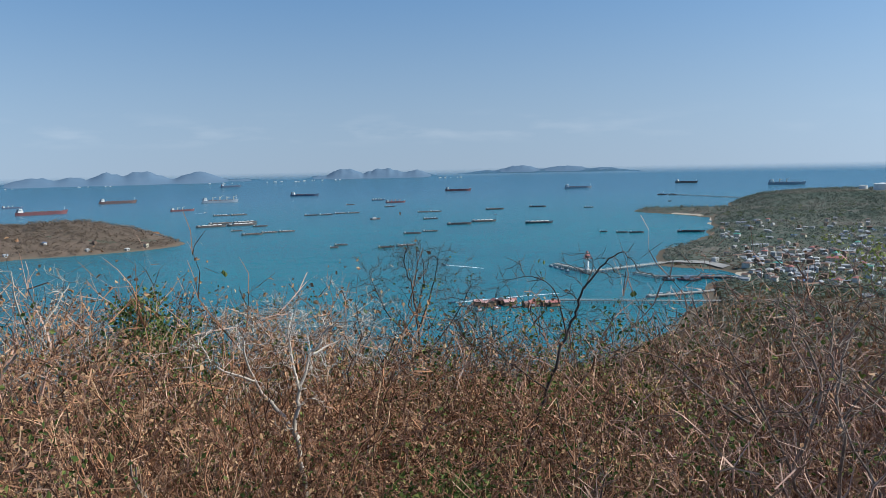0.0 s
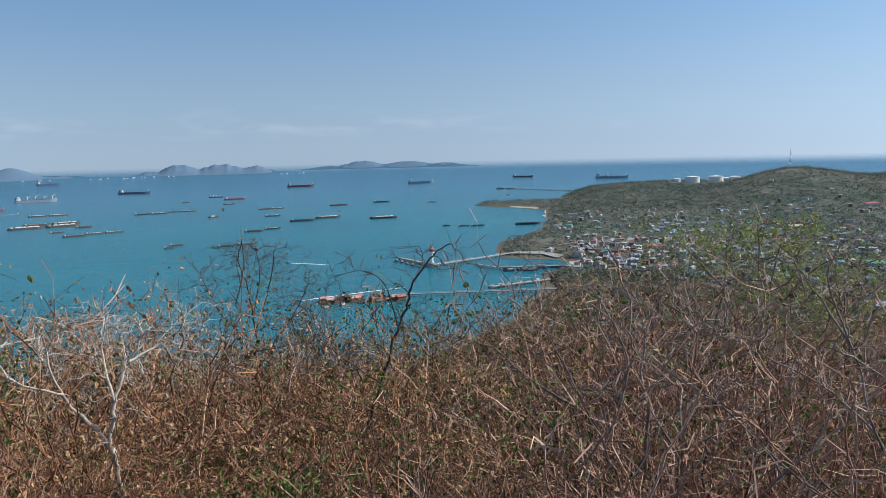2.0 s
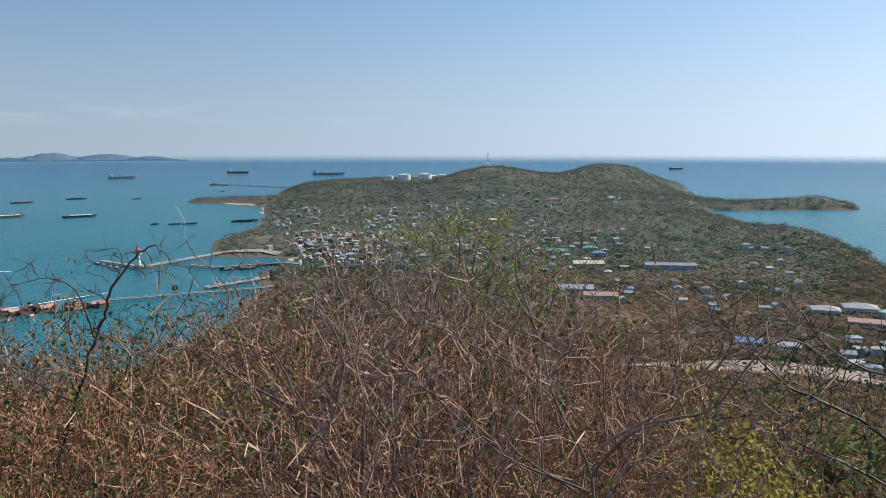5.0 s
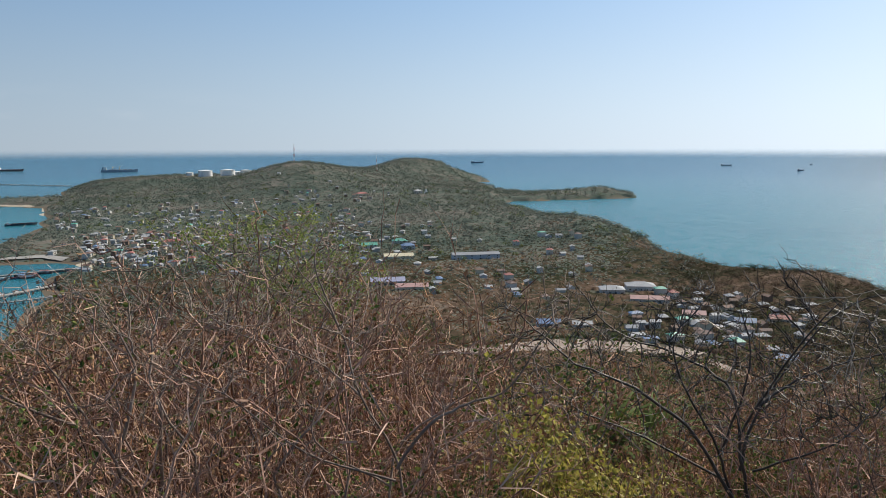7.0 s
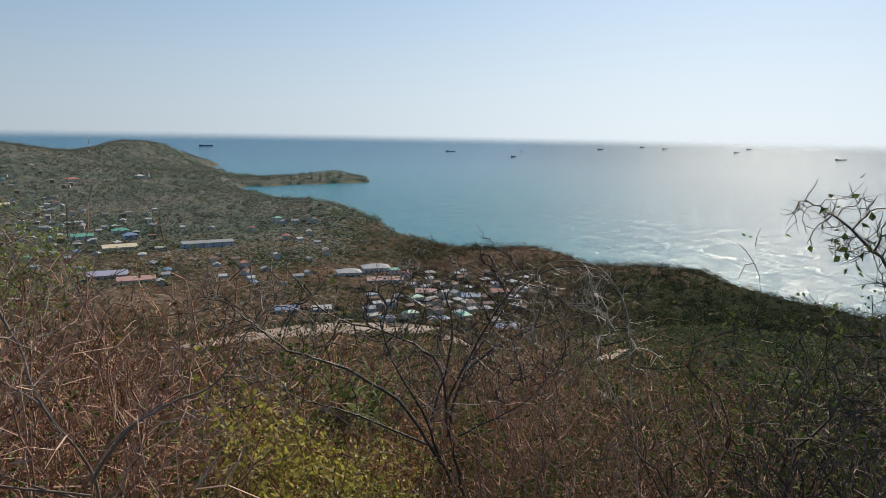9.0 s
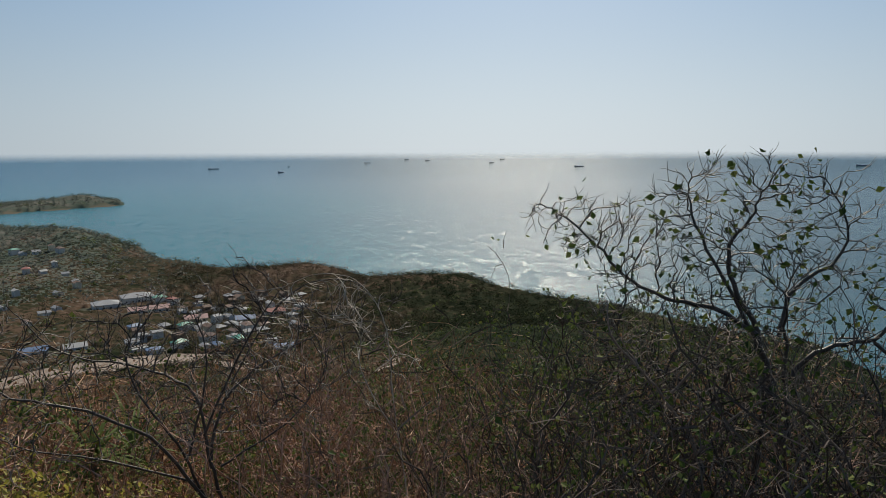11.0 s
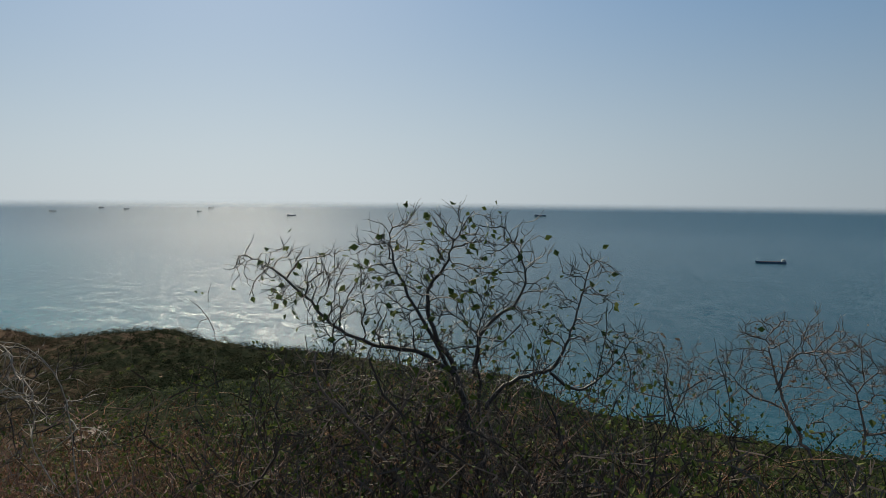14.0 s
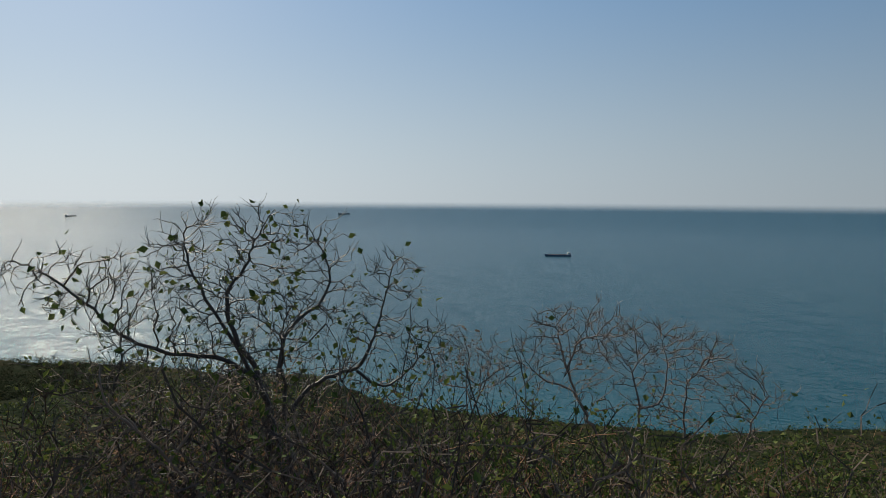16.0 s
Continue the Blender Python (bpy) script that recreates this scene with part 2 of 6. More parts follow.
def sea_material():
    mat = bpy.data.materials.new("sea_water")
    mat.use_nodes = True
    n, l = mat.node_tree.nodes, mat.node_tree.links
    b = n["Principled BSDF"]
    geo = n.new("ShaderNodeNewGeometry")
    big = n.new("ShaderNodeTexNoise")
    big.inputs["Scale"].default_value, big.inputs["Detail"].default_value = 0.0016, 4
    l.new(geo.outputs["Position"], big.inputs["Vector"])
    ramp = n.new("ShaderNodeValToRGB")
    for e, p, c in zip(ramp.color_ramp.elements, (0.35, 0.7), ((0.012, 0.125, 0.16), (0.016, 0.155, 0.185))):
        e.position, e.color = p, (*c, 1)
    l.new(big.outputs["Fac"], ramp.inputs["Fac"])
    # teal round the harbour, bluer and a little paler with distance from it
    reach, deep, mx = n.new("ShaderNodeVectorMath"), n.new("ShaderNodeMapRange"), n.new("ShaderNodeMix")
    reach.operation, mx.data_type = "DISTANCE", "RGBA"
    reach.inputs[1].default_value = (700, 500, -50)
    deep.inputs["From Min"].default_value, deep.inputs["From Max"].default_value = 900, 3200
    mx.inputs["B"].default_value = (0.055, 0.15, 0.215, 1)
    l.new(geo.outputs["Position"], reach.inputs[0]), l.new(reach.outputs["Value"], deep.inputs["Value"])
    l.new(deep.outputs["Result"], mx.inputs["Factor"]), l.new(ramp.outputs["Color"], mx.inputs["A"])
    # towards the south the base colour is darker
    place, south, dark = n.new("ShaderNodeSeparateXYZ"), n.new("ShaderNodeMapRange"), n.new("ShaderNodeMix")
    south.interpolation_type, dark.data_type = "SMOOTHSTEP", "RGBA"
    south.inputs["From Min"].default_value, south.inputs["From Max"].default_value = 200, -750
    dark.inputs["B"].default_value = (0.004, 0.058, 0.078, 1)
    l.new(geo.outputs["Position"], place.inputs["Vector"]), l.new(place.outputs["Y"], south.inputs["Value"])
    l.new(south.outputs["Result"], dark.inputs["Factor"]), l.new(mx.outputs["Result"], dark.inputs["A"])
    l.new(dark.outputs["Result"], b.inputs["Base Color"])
    b.inputs["Roughness"].default_value, b.inputs["IOR"].default_value = 0.25, 1.33
    b.inputs["Specular IOR Level"].default_value = 0.38
    # choppy facets at three sizes, each of which mirrors the sun or the sky by itself
    slope = None
    for scale, steep in ((0.022, 0.25), (0.11, 0.4), (0.8, 1.4)):
        m, w, mid, times = n.new("ShaderNodeMapping"), n.new("ShaderNodeTexNoise"), n.new("ShaderNodeVectorMath"), n.new("ShaderNodeVectorMath")
        m.inputs["Scale"].default_value, m.inputs["Rotation"].default_value = (1.0, 1.8, 1.0), (0, 0, 0.5)
        w.inputs["Scale"].default_value, w.inputs["Detail"].default_value = scale, 2
        mid.operation, times.operation = "SUBTRACT", "MULTIPLY_ADD"
        mid.inputs[1].default_value, times.inputs[1].default_value, times.inputs[2].default_value = (0.5, 0.5, 0.5), (steep, steep, 0.0), (0, 0, 1.0 if slope is None else 0.0)
        l.new(geo.outputs["Position"], m.inputs["Vector"]), l.new(m.outputs["Vector"], w.inputs["Vector"])
        l.new(w.outputs["Color"], mid.inputs[0]), l.new(mid.outputs["Vector"], times.inputs[0])
        if slope is not None:
            l.new(slope, times.inputs[2])
        slope = times.outputs["Vector"]
    facet = n.new("ShaderNodeVectorMath")
    facet.operation = "NORMALIZE"
    l.new(slope, facet.inputs[0]), l.new(facet.outputs["Vector"], b.inputs["Normal"])
    # horizon haze put in as transparency: the rim fades, so no hard line parts it from the sky
    rim, clear, fade = n.new("ShaderNodeMapRange"), n.new("ShaderNodeBsdfTransparent"), n.new("ShaderNodeMixShader")
    rim.interpolation_type = "SMOOTHSTEP"
    rim.inputs["From Min"].default_value, rim.inputs["From Max"].default_value = 18.0, 77.0
    l.new(place.outputs["Z"], rim.inputs["Value"]), l.new(rim.outputs["Result"], fade.inputs["Fac"])
    l.new(b.outputs["BSDF"], fade.inputs[1]), l.new(clear.outputs["BSDF"], fade.inputs[2])
    l.new(fade.outputs["Shader"], n["Material Output"].inputs["Surface"])
    return mat


M_SEA = sea_material()

# ---- plan ----
EYE = 100.0  # the camera's height; the sea lies 150 m below it
SEA = -50.0
CHART = 1.5  # metres to a plan unit; shores and town are placed in it to fit the camera's view


def polar(bearing, r, z=0.0):
    return Vector((r * math.sin(radians(bearing)), r * math.cos(radians(bearing)), z))


NORTH_SHORE = [(-400, -50), (-260, 150), (-180, 260), (-60, 290), (40, 290), (110, 295), (180, 325), (250, 380), (300, 425), (330, 465), (376, 511), (413, 523), (418, 568), (390, 610), (399, 641), (438, 702), (521, 761), (589, 825), (674, 929), (790, 1095), (780, 1200), (752, 1295), (800, 1350), (880, 1250), (930, 1190), (1040, 1380), (1210, 1560), (1600, 1750), (1900, 1500), (2000, 1100)]
SOUTH_SHORE = [(1890, 755), (1714, 750), (1629, 715), (1500, 610), (1430, 490), (1500, 360), (1490, 280), (1405, 268), (1343, 336), (1221, 447), (1150, 448), (1050, 370), (930, 290), (840, 205), (814, 163), (735, 124), (653, 92), (599, 37), (599, -31), (536, -66), (520, -108), (508, -146), (462, -145), (430, -168), (330, -220), (250, -222), (215, -232), (168, -249), (101, -277), (57, -325), (-100, -380), (-300, -300)]
# hills: bearing, distance, reach across and along the line of sight, height
HILLS = [(76.3, 1500, 45, 70, 9), (72.6, 1560, 60, 60, 1), (53.4, 1480, 85, 150, 38), (61.2, 1800, 60, 160, 33), (64.2, 1820, 60, 140, 27), (57.6, 1620, 120, 150, 17), (66.3, 1850, 45, 110, 17), (48.0, 1760, 150, 150, 15), (42.5, 1720, 110, 170, 13), (57.0, 1280, 190, 150, 9), (50.5, 1330, 120, 140, 5), (72.5, 880, 100, 120, 10), (78.5, 740, 60, 70, 17), (77.2, 1430, 25, 50, 7), (92.3, 560, 18, 40, 8), (103.5, 490, 26, 45, 7), (99.5, 510, 16, 40, 5)]


def shore_distance(p, outline):
    """Signed distance of the points p to a closed outline, positive inside."""
    o = np.array(outline, float)
    best = np.full(len(p), 1e9)
    inside = np.zeros(len(p), bool)
    for a, b in zip(o, np.roll(o, -1, 0)):
        ab = b - a
        t = np.clip(((p - a) @ ab) / (ab @ ab), 0, 1)
        best = np.minimum(best, np.hypot(*(p - a - t[:, None] * ab).T))
        cross = (a[1] > p[:, 1]) != (b[1] > p[:, 1])
        xs = a[0] + (p[:, 1] - a[1]) / (b[1] - a[1] + 1e-12) * ab[0]
        inside ^= cross & (p[:, 0] < xs)
    return np.where(inside, best, -best)


def ripple(x, y, s, seed=0.0):
    """Soft uneven relief from a few crossing waves, about -1 to 1."""
    return (np.sin(x / s + 1.3 * np.sin(y / s * 0.7 + seed)) + np.sin(y / s * 1.1 + seed + 1.7 * np.sin(x / s * 0.6)) + np.sin((x + y) / s * 0.53 + 2 * seed)) / 3


def chart_height(p):
    """Height of the ground over the sea in chart units at chart points p (n x 2); -4 is the sea bed."""
    p = np.asarray(p, float)
    x, y = p[:, 0], p[:, 1]
    r, az = np.hypot(x, y), np.degrees(np.arctan2(x, y))
    d = shore_distance(p, NORTH_SHORE + SOUTH_SHORE) + 6 * ripple(x, y, 14, 0.4) * (r > 150)
    level = np.interp(az, [-180, 30, 45, 60, 75, 95, 105, 180], [8, 3, 4, 9, 8, 6.5, 9.5, 12]) + np.clip((r - 600) / 100, 0, 6) * (az < 68.5) - 3 * np.clip((az - 66) / 3, 0, 1) * (r > 1200) + ripple(x, y, 45)
    steep = np.interp(az, [-180, 20, 30, 60, 66, 75, 180], [0.5, 0.5, 0.16, 0.16, 0.5, 0.6, 0.7])
    z = np.clip(d * steep, -4, level)
    rise = np.clip(d / 60, 0, 1)
    for bearing, dist, sx, sy, h in HILLS:
        c = polar(bearing, dist)
        u = np.array([math.sin(radians(bearing)), math.cos(radians(bearing))])
        along, across = (x - c.x) * u[0] + (y - c.y) * u[1], (x - c.x) * u[1] - (y - c.y) * u[0]
        z = z + h * np.exp(-0.5 * ((across / sx) ** 2 + (along / sy) ** 2)) * rise * (1 + 0.12 * ripple(x, y, 40, bearing))
    k = np.interp(az, [-180, -60, 0, 60, 92, 98, 107, 130, 137, 160, 168, 180], [1.2, 1.25, 1.28, 1.22, 1.2, 1.12, 1.03, 1.06, 1.26, 1.32, 1.2, 1.2])
    hill = np.minimum(98.9, 100 - k * np.maximum(r, 0.5) ** 0.75) + 0.02 * np.minimum(r, 60) * ripple(x, y, 17, 1.0)
    hill = np.where(d > 0, hill, np.minimum(hill, d * 0.6))
    z = np.where(r < 700, np.logaddexp(z / 3, hill / 3) * 3, z)
    z = np.where(r < 2, np.minimum(z, 98.95), z)
    # the island across the channel
    for cx, cy, rx, ry, rot, h in ((-400, 1095, 335, 140, -8, 31), (-330, 990, 140, 75, 20, 8), (-230, 1090, 150, 105, -10, 30)):
        c, s = math.cos(radians(rot)), math.sin(radians(rot))
        u, v = ((x - cx) * c + (y - cy) * s) / rx, (-(x - cx) * s + (y - cy) * c) / ry
        q = 1 - np.hypot(u, v)
        z = np.maximum(z, np.where(q > 0, np.minimum(q * 60, 2 + h * np.clip(1.35 * q, 0, 1) ** 0.8 * (1 + 0.1 * ripple(x, y, 40))), np.maximum(q * 60, -4)))
    return z


def land(p):
    """Height of the ground in the world at the points p (n x 2), in metres."""
    return CHART * chart_height(np.asarray(p, float) / CHART) + SEA


def land_z(x, y):
    return float(land(np.array([[x, y]]))[0])


def sea_level(r):
    """The sea's height; past 3500 m it bends up, shaped to fit the horizon in the camera's view."""
    return SEA + 125.0 * (max(0.0, r - 3500) / 1450) ** 2


def mesh(name, verts, faces, mat, smooth=False):
    me = bpy.data.meshes.new(name)
    me.from_pydata([tuple(v) for v in verts], [], [tuple(f) for f in faces])
    me.materials.append(mat)
    if smooth:
        me.polygons.foreach_set("use_smooth", [True] * len(me.polygons))
    me.update()
    return me


def part(name, data, mat=None, parent=None, label=""):
    """Links a bmesh or mesh as one object under a thing."""
    if isinstance(data, bmesh.types.BMesh):
        me = bpy.data.meshes.new(name)
        data.to_mesh(me)
        data.free()
        me.materials.append(mat)
    else:
        me = data
    ob = new(name, me)
    ob.parent = parent
    if label:
        ob["label"] = label
    return ob


def thing(name, place, turn=0.0, label="", category="", group=""):
    ob = new(name)
    ob.matrix_world = Matrix.Translation(place) @ Matrix.Rotation(turn, 4, "Z")
    return tagged(ob, label, category, group)


def triangles(name, v, mat):
    """A mesh of loose triangles from an array n x 3 x 3."""
    n = len(v)
    me = bpy.data.meshes.new(name)
    me.vertices.add(3 * n), me.loops.add(3 * n), me.polygons.add(n)
    me.vertices.foreach_set("co", np.ascontiguousarray(v, np.float32).ravel())
    me.loops.foreach_set("vertex_index", np.arange(3 * n, dtype=np.int32))
    me.polygons.foreach_set("loop_start", np.arange(0, 3 * n, 3, dtype=np.int32))
    me.materials.append(mat)
    me.update(calc_edges=True)
    return me


# ---- ground and sea ----
bearings = np.concatenate([np.arange(-30, 176, 0.5), np.arange(176, 329, 3.0)])
rings = np.concatenate([[0.01, 0.8], np.geomspace(1.6, 3220, 260)])
A, R = np.meshgrid(np.radians(bearings), rings)
gx, gy = (R * np.sin(A)).ravel(), (R * np.cos(A)).ravel()
gz = land(np.stack([gx, gy], 1))
nb, idx = len(bearings), np.arange(len(gx)).reshape(len(rings), len(bearings))
i0, i1 = idx[:-1], idx[1:]
quads = np.stack([i0, np.roll(i0, -1, 1), np.roll(i1, -1, 1), i1], -1).reshape(-1, 4)
quads = quads[(gz[quads] > SEA - 5.5).any(1)]
ground = part("ground", mesh("ground", np.stack([gx, gy, gz], 1), quads[:, ::-1], M_GROUND, True), None)
tagged(ground, "dry brown hillside and low wooded coast", "ground", kind="structure")

rr = [0.0, 150, 400, 800, 1500, 2500, 3500] + [3500 + 1450 * k / 24 for k in range(1, 25)]
sv, sf = [], []
for r in rr:
    for k in range(256):
        a = 2 * math.pi * k / 256
        sv.append((r * math.sin(a), r * math.cos(a), sea_level(r)))
for j in range(len(rr) - 1):
    for k in range(256):
        a, b = j * 256 + k, j * 256 + (k + 1) % 256
        sf.append((a, a + 256, b + 256, b))
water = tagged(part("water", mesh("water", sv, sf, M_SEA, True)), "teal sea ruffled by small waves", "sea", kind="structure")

# ---- woods ----
rng = np.random.default_rng(7)


def woods(name, n, bear, dist, crown, leaves, blade, mat, label, keep=None, slim=0.35, twiggy=False, sink=0.1, flat=0.95):
    """Crowns of loose sprays or twigs over the ground, which nobody could count."""
    az = rng.uniform(bear[0], bear[1], n)
    r = np.sqrt(rng.uniform(dist[0] ** 2, dist[1] ** 2, n))
    p = np.stack([r * np.sin(np.radians(az)), r * np.cos(np.radians(az))], 1)
    z = land(p)
    ok = (z > SEA + 2.2) & ~cleared(p)
    if keep:
        ok &= keep(p, r, az, z)
    p, z = p[ok], z[ok]
    n = len(p)
    size = crown * rng.uniform(0.55, 1.35, n) ** 1.2
    centre = np.concatenate([p, (z + size * sink)[:, None]], 1)
    # the last term darkens crowns past bearing 95: backlit shade put into their tone
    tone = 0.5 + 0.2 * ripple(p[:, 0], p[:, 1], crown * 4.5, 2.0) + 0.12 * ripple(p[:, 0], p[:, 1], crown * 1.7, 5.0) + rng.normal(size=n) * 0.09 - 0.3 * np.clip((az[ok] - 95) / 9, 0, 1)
    d = rng.normal(size=(n, leaves, 3))
    d /= np.linalg.norm(d, axis=2, keepdims=True)
    d[:, :, 2] = np.abs(d[:, :, 2]) - 0.15
    c = d * rng.uniform(0.7, 1.12, (n, leaves, 1)) * size[:, None, None] * 0.5 * np.array([1, 1, flat]) + centre[:, None, :]
    face = d * 0.55 + np.array([0, 0, 0.6]) + rng.normal(size=(n, leaves, 3)) * 0.3
    if twiggy:
        u = d + np.array([0, 0, 0.5]) + rng.normal(size=(n, leaves, 3)) * 0.5
        face = np.cross(u, rng.normal(size=(n, leaves, 3)))
    else:
        u = np.cross(face, rng.normal(size=(n, leaves, 3)))
    u /= np.linalg.norm(u, axis=2, keepdims=True) + 1e-9
    w = np.cross(u, face)
    w /= np.linalg.norm(w, axis=2, keepdims=True) + 1e-9
    b = blade * rng.uniform(0.6, 1.4, (n, leaves, 1))
    me = triangles(name, np.stack([c - u * b, c + u * b * 0.8 + w * b * slim, c + u * b * 0.6 - w * b * slim], 2).reshape(-1, 3, 3), mat)
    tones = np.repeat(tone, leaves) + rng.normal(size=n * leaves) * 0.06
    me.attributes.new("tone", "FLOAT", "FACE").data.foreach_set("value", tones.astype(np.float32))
    return tagged(part(name, me), label, "trees", kind="stuff")


CLEAR = []  # (x, y, radius) kept free of trees


def cleared(p):
    hit = np.zeros(len(p), bool)
    for x, y, rad in CLEAR:
        hit |= np.hypot(p[:, 0] - x, p[:, 1] - y) < rad
    return hit


# ---- branches ----
def tubes(name, segs, mat):
    """Three-sided tapering tubes from rows (start xyz, end xyz, start radius, end radius)."""
    s = np.array(segs, float)
    a, b, ra, rb = s[:, 0:3], s[:, 3:6], s[:, 6], s[:, 7]
    d = b - a
    d /= np.linalg.norm(d, axis=1, keepdims=True) + 1e-9
    ref = np.where(np.abs(d[:, 2:3]) < 0.9, [[0, 0, 1.0]], [[1.0, 0, 0]])
    u = np.cross(d, ref)
    u /= np.linalg.norm(u, axis=1, keepdims=True) + 1e-9
    w = np.cross(d, u)
    n = len(s)
    ends = []
    for base, rad in ((a, ra), (b, rb)):
        for k in range(3):
            t = 2 * math.pi * k / 3
            ends.append(base + (u * math.cos(t) + w * math.sin(t)) * rad[:, None])
    v = np.stack(ends, 1).reshape(-1, 3)
    o = np.arange(n)[:, None] * 6
    f = np.concatenate([o + [[k, (k + 1) % 3, 3 + (k + 1) % 3, 3 + k]] for k in range(3)], 0)
    me = bpy.data.meshes.new(name)
    me.vertices.add(len(v)), me.loops.add(4 * len(f)), me.polygons.add(len(f))
    me.vertices.foreach_set("co", v.astype(np.float32).ravel())
    me.loops.foreach_set("vertex_index", f.astype(np.int32).ravel())
    me.polygons.foreach_set("loop_start", np.arange(0, 4 * len(f), 4, dtype=np.int32))
    me.polygons.foreach_set("use_smooth", np.ones(len(f), bool))
    me.materials.append(mat)
    me.update(calc_edges=True)
    return me



def pipe(name, line, radii, mat, sides=6):
    """One bent tapering limb along a line of points."""
    p, n = np.array(line, float), len(line)
    d = np.gradient(p, axis=0)
    d /= np.linalg.norm(d, axis=1, keepdims=True) + 1e-9
    u = np.cross(d, [0.83, 0.55, 0.1])
    u /= np.linalg.norm(u, axis=1, keepdims=True) + 1e-9
    w = np.cross(d, u)
    v = [p[i] + (u[i] * math.cos(a) + w[i] * math.sin(a)) * radii[i] for i in range(n) for a in (2 * math.pi * k / sides for k in range(sides))]
    f = [(i * sides + k, i * sides + (k + 1) % sides, (i + 1) * sides + (k + 1) % sides, (i + 1) * sides + k) for i in range(n - 1) for k in range(sides)]
    return mesh(name, v, f, mat, True)


def ribbons(name, segs, mat):
    """The finest twigs: slips of a few millimetres, turned at random about their length."""
    s = np.array(segs, float)
    a, b, ra, rb = s[:, 0:3], s[:, 3:6], s[:, 6:7] * 0.95, s[:, 7:8] * 0.95
    u = np.cross(b - a, np.random.default_rng(len(s)).normal(size=a.shape))
    u /= np.linalg.norm(u, axis=1, keepdims=True) + 1e-9
    v = np.stack([a - u * ra, a + u * ra, b + u * rb, b - u * rb], 1).reshape(-1, 3)
    me = bpy.data.meshes.new(name)
    n = len(s)
    me.vertices.add(4 * n), me.loops.add(4 * n), me.polygons.add(n)
    me.vertices.foreach_set("co", v.astype(np.float32).ravel())
    me.loops.foreach_set("vertex_index", np.arange(4 * n, dtype=np.int32))
    me.polygons.foreach_set("loop_start", np.arange(0, 4 * n, 4, dtype=np.int32))
    me.materials.append(mat)
    me.update(calc_edges=True)
    return me

# ---- building helpers ----
def box(bm, x, y, z, sx, sy, sz, bevel=0.0):
    """A box standing on z, in a bmesh."""
    q = bmesh.ops.create_cube(bm, size=1, matrix=Matrix.Translation((x, y, z + sz / 2)) @ Matrix.Diagonal((sx, sy, sz, 1)))
    if bevel:
        edges = list({e for v in q["verts"] for e in v.link_edges})
        bmesh.ops.bevel(bm, geom=edges, offset=bevel, segments=1, affect="EDGES")
    return bm


def boxes(*rows):
    bm = bmesh.new()
    for row in rows:
        box(bm, *row)
    return bm


def gable(sx, sy, z, rise, over=0.6, thick=0.18):
    """A pitched roof sheet with thickness, ridge along x."""
    hx, hy = sx / 2 + over, sy / 2 + over
    k = rise * over / (sy / 2)
    bm = bmesh.new()
    prof = [(-hy, z - k), (0, z + rise), (hy, z - k), (hy, z - k + thick), (0, z + rise + thick * 1.2), (-hy, z - k + thick)]
    a = [bm.verts.new((-hx, y, h)) for y, h in prof]
    b = [bm.verts.new((hx, y, h)) for y, h in prof]
    for i in range(6):
        j = (i + 1) % 6
        bm.faces.new((a[i], b[i], b[j], a[j]))
    bm.faces.new((a[0], a[1], a[4], a[5])), bm.faces.new((a[1], a[2], a[3], a[4]))
    bm.faces.new((b[5], b[4], b[1], b[0])), bm.faces.new((b[4], b[3], b[2], b[1]))
    bmesh.ops.recalc_face_normals(bm, faces=bm.faces)
    return bm


def hip(sx, sy, z, rise, over=0.7, thick=0.18):
    """A hipped roof."""
    hx, hy, q = sx / 2 + over, sy / 2 + over, max(0.3, sx / 2 - sy / 2)
    bm = bmesh.new()
    lo = [bm.verts.new((x, y, z - 0.2)) for x, y in ((-hx, -hy), (hx, -hy), (hx, hy), (-hx, hy))]
    up = [bm.verts.new((x, y, z - 0.2 + thick)) for x, y in ((-hx, -hy), (hx, -hy), (hx, hy), (-hx, hy))]
    r0, r1 = bm.verts.new((-q, 0, z + rise)), bm.verts.new((q, 0, z + rise))
    bm.faces.new(lo[::-1])
    for i in range(4):
        bm.faces.new((lo[i], lo[(i + 1) % 4], up[(i + 1) % 4], up[i]))
    bm.faces.new((up[0], up[1], r1, r0)), bm.faces.new((up[1], up[2], r1)), bm.faces.new((up[2], up[3], r0, r1)), bm.faces.new((up[3], up[0], r0))
    bmesh.ops.recalc_face_normals(bm, faces=bm.faces)
    return bm


def pentagon_wall(sx, sy, h, rise):
    """House walls with gable ends, ridge along x."""
    bm = bmesh.new()
    prof = [(-sy / 2, -1.5), (sy / 2, -1.5), (sy / 2, h), (0, h + rise), (-sy / 2, h)]
    a = [bm.verts.new((-sx / 2, y, z)) for y, z in prof]
    b = [bm.verts.new((sx / 2, y, z)) for y, z in prof]
    for i in range(5):
        j = (i + 1) % 5
        bm.faces.new((a[i], a[j], b[j], b[i]))
    bm.faces.new(a[::-1]), bm.faces.new(b)
    bmesh.ops.recalc_face_normals(bm, faces=bm.faces)
    return bm


def cylinder(r0, r1, z0, z1, n=20, cap=True):
    bm = bmesh.new()
    bmesh.ops.create_cone(bm, cap_ends=cap, segments=n, radius1=r0, radius2=r1, depth=z1 - z0, matrix=Matrix.Translation((0, 0, (z0 + z1) / 2)))
    return bm


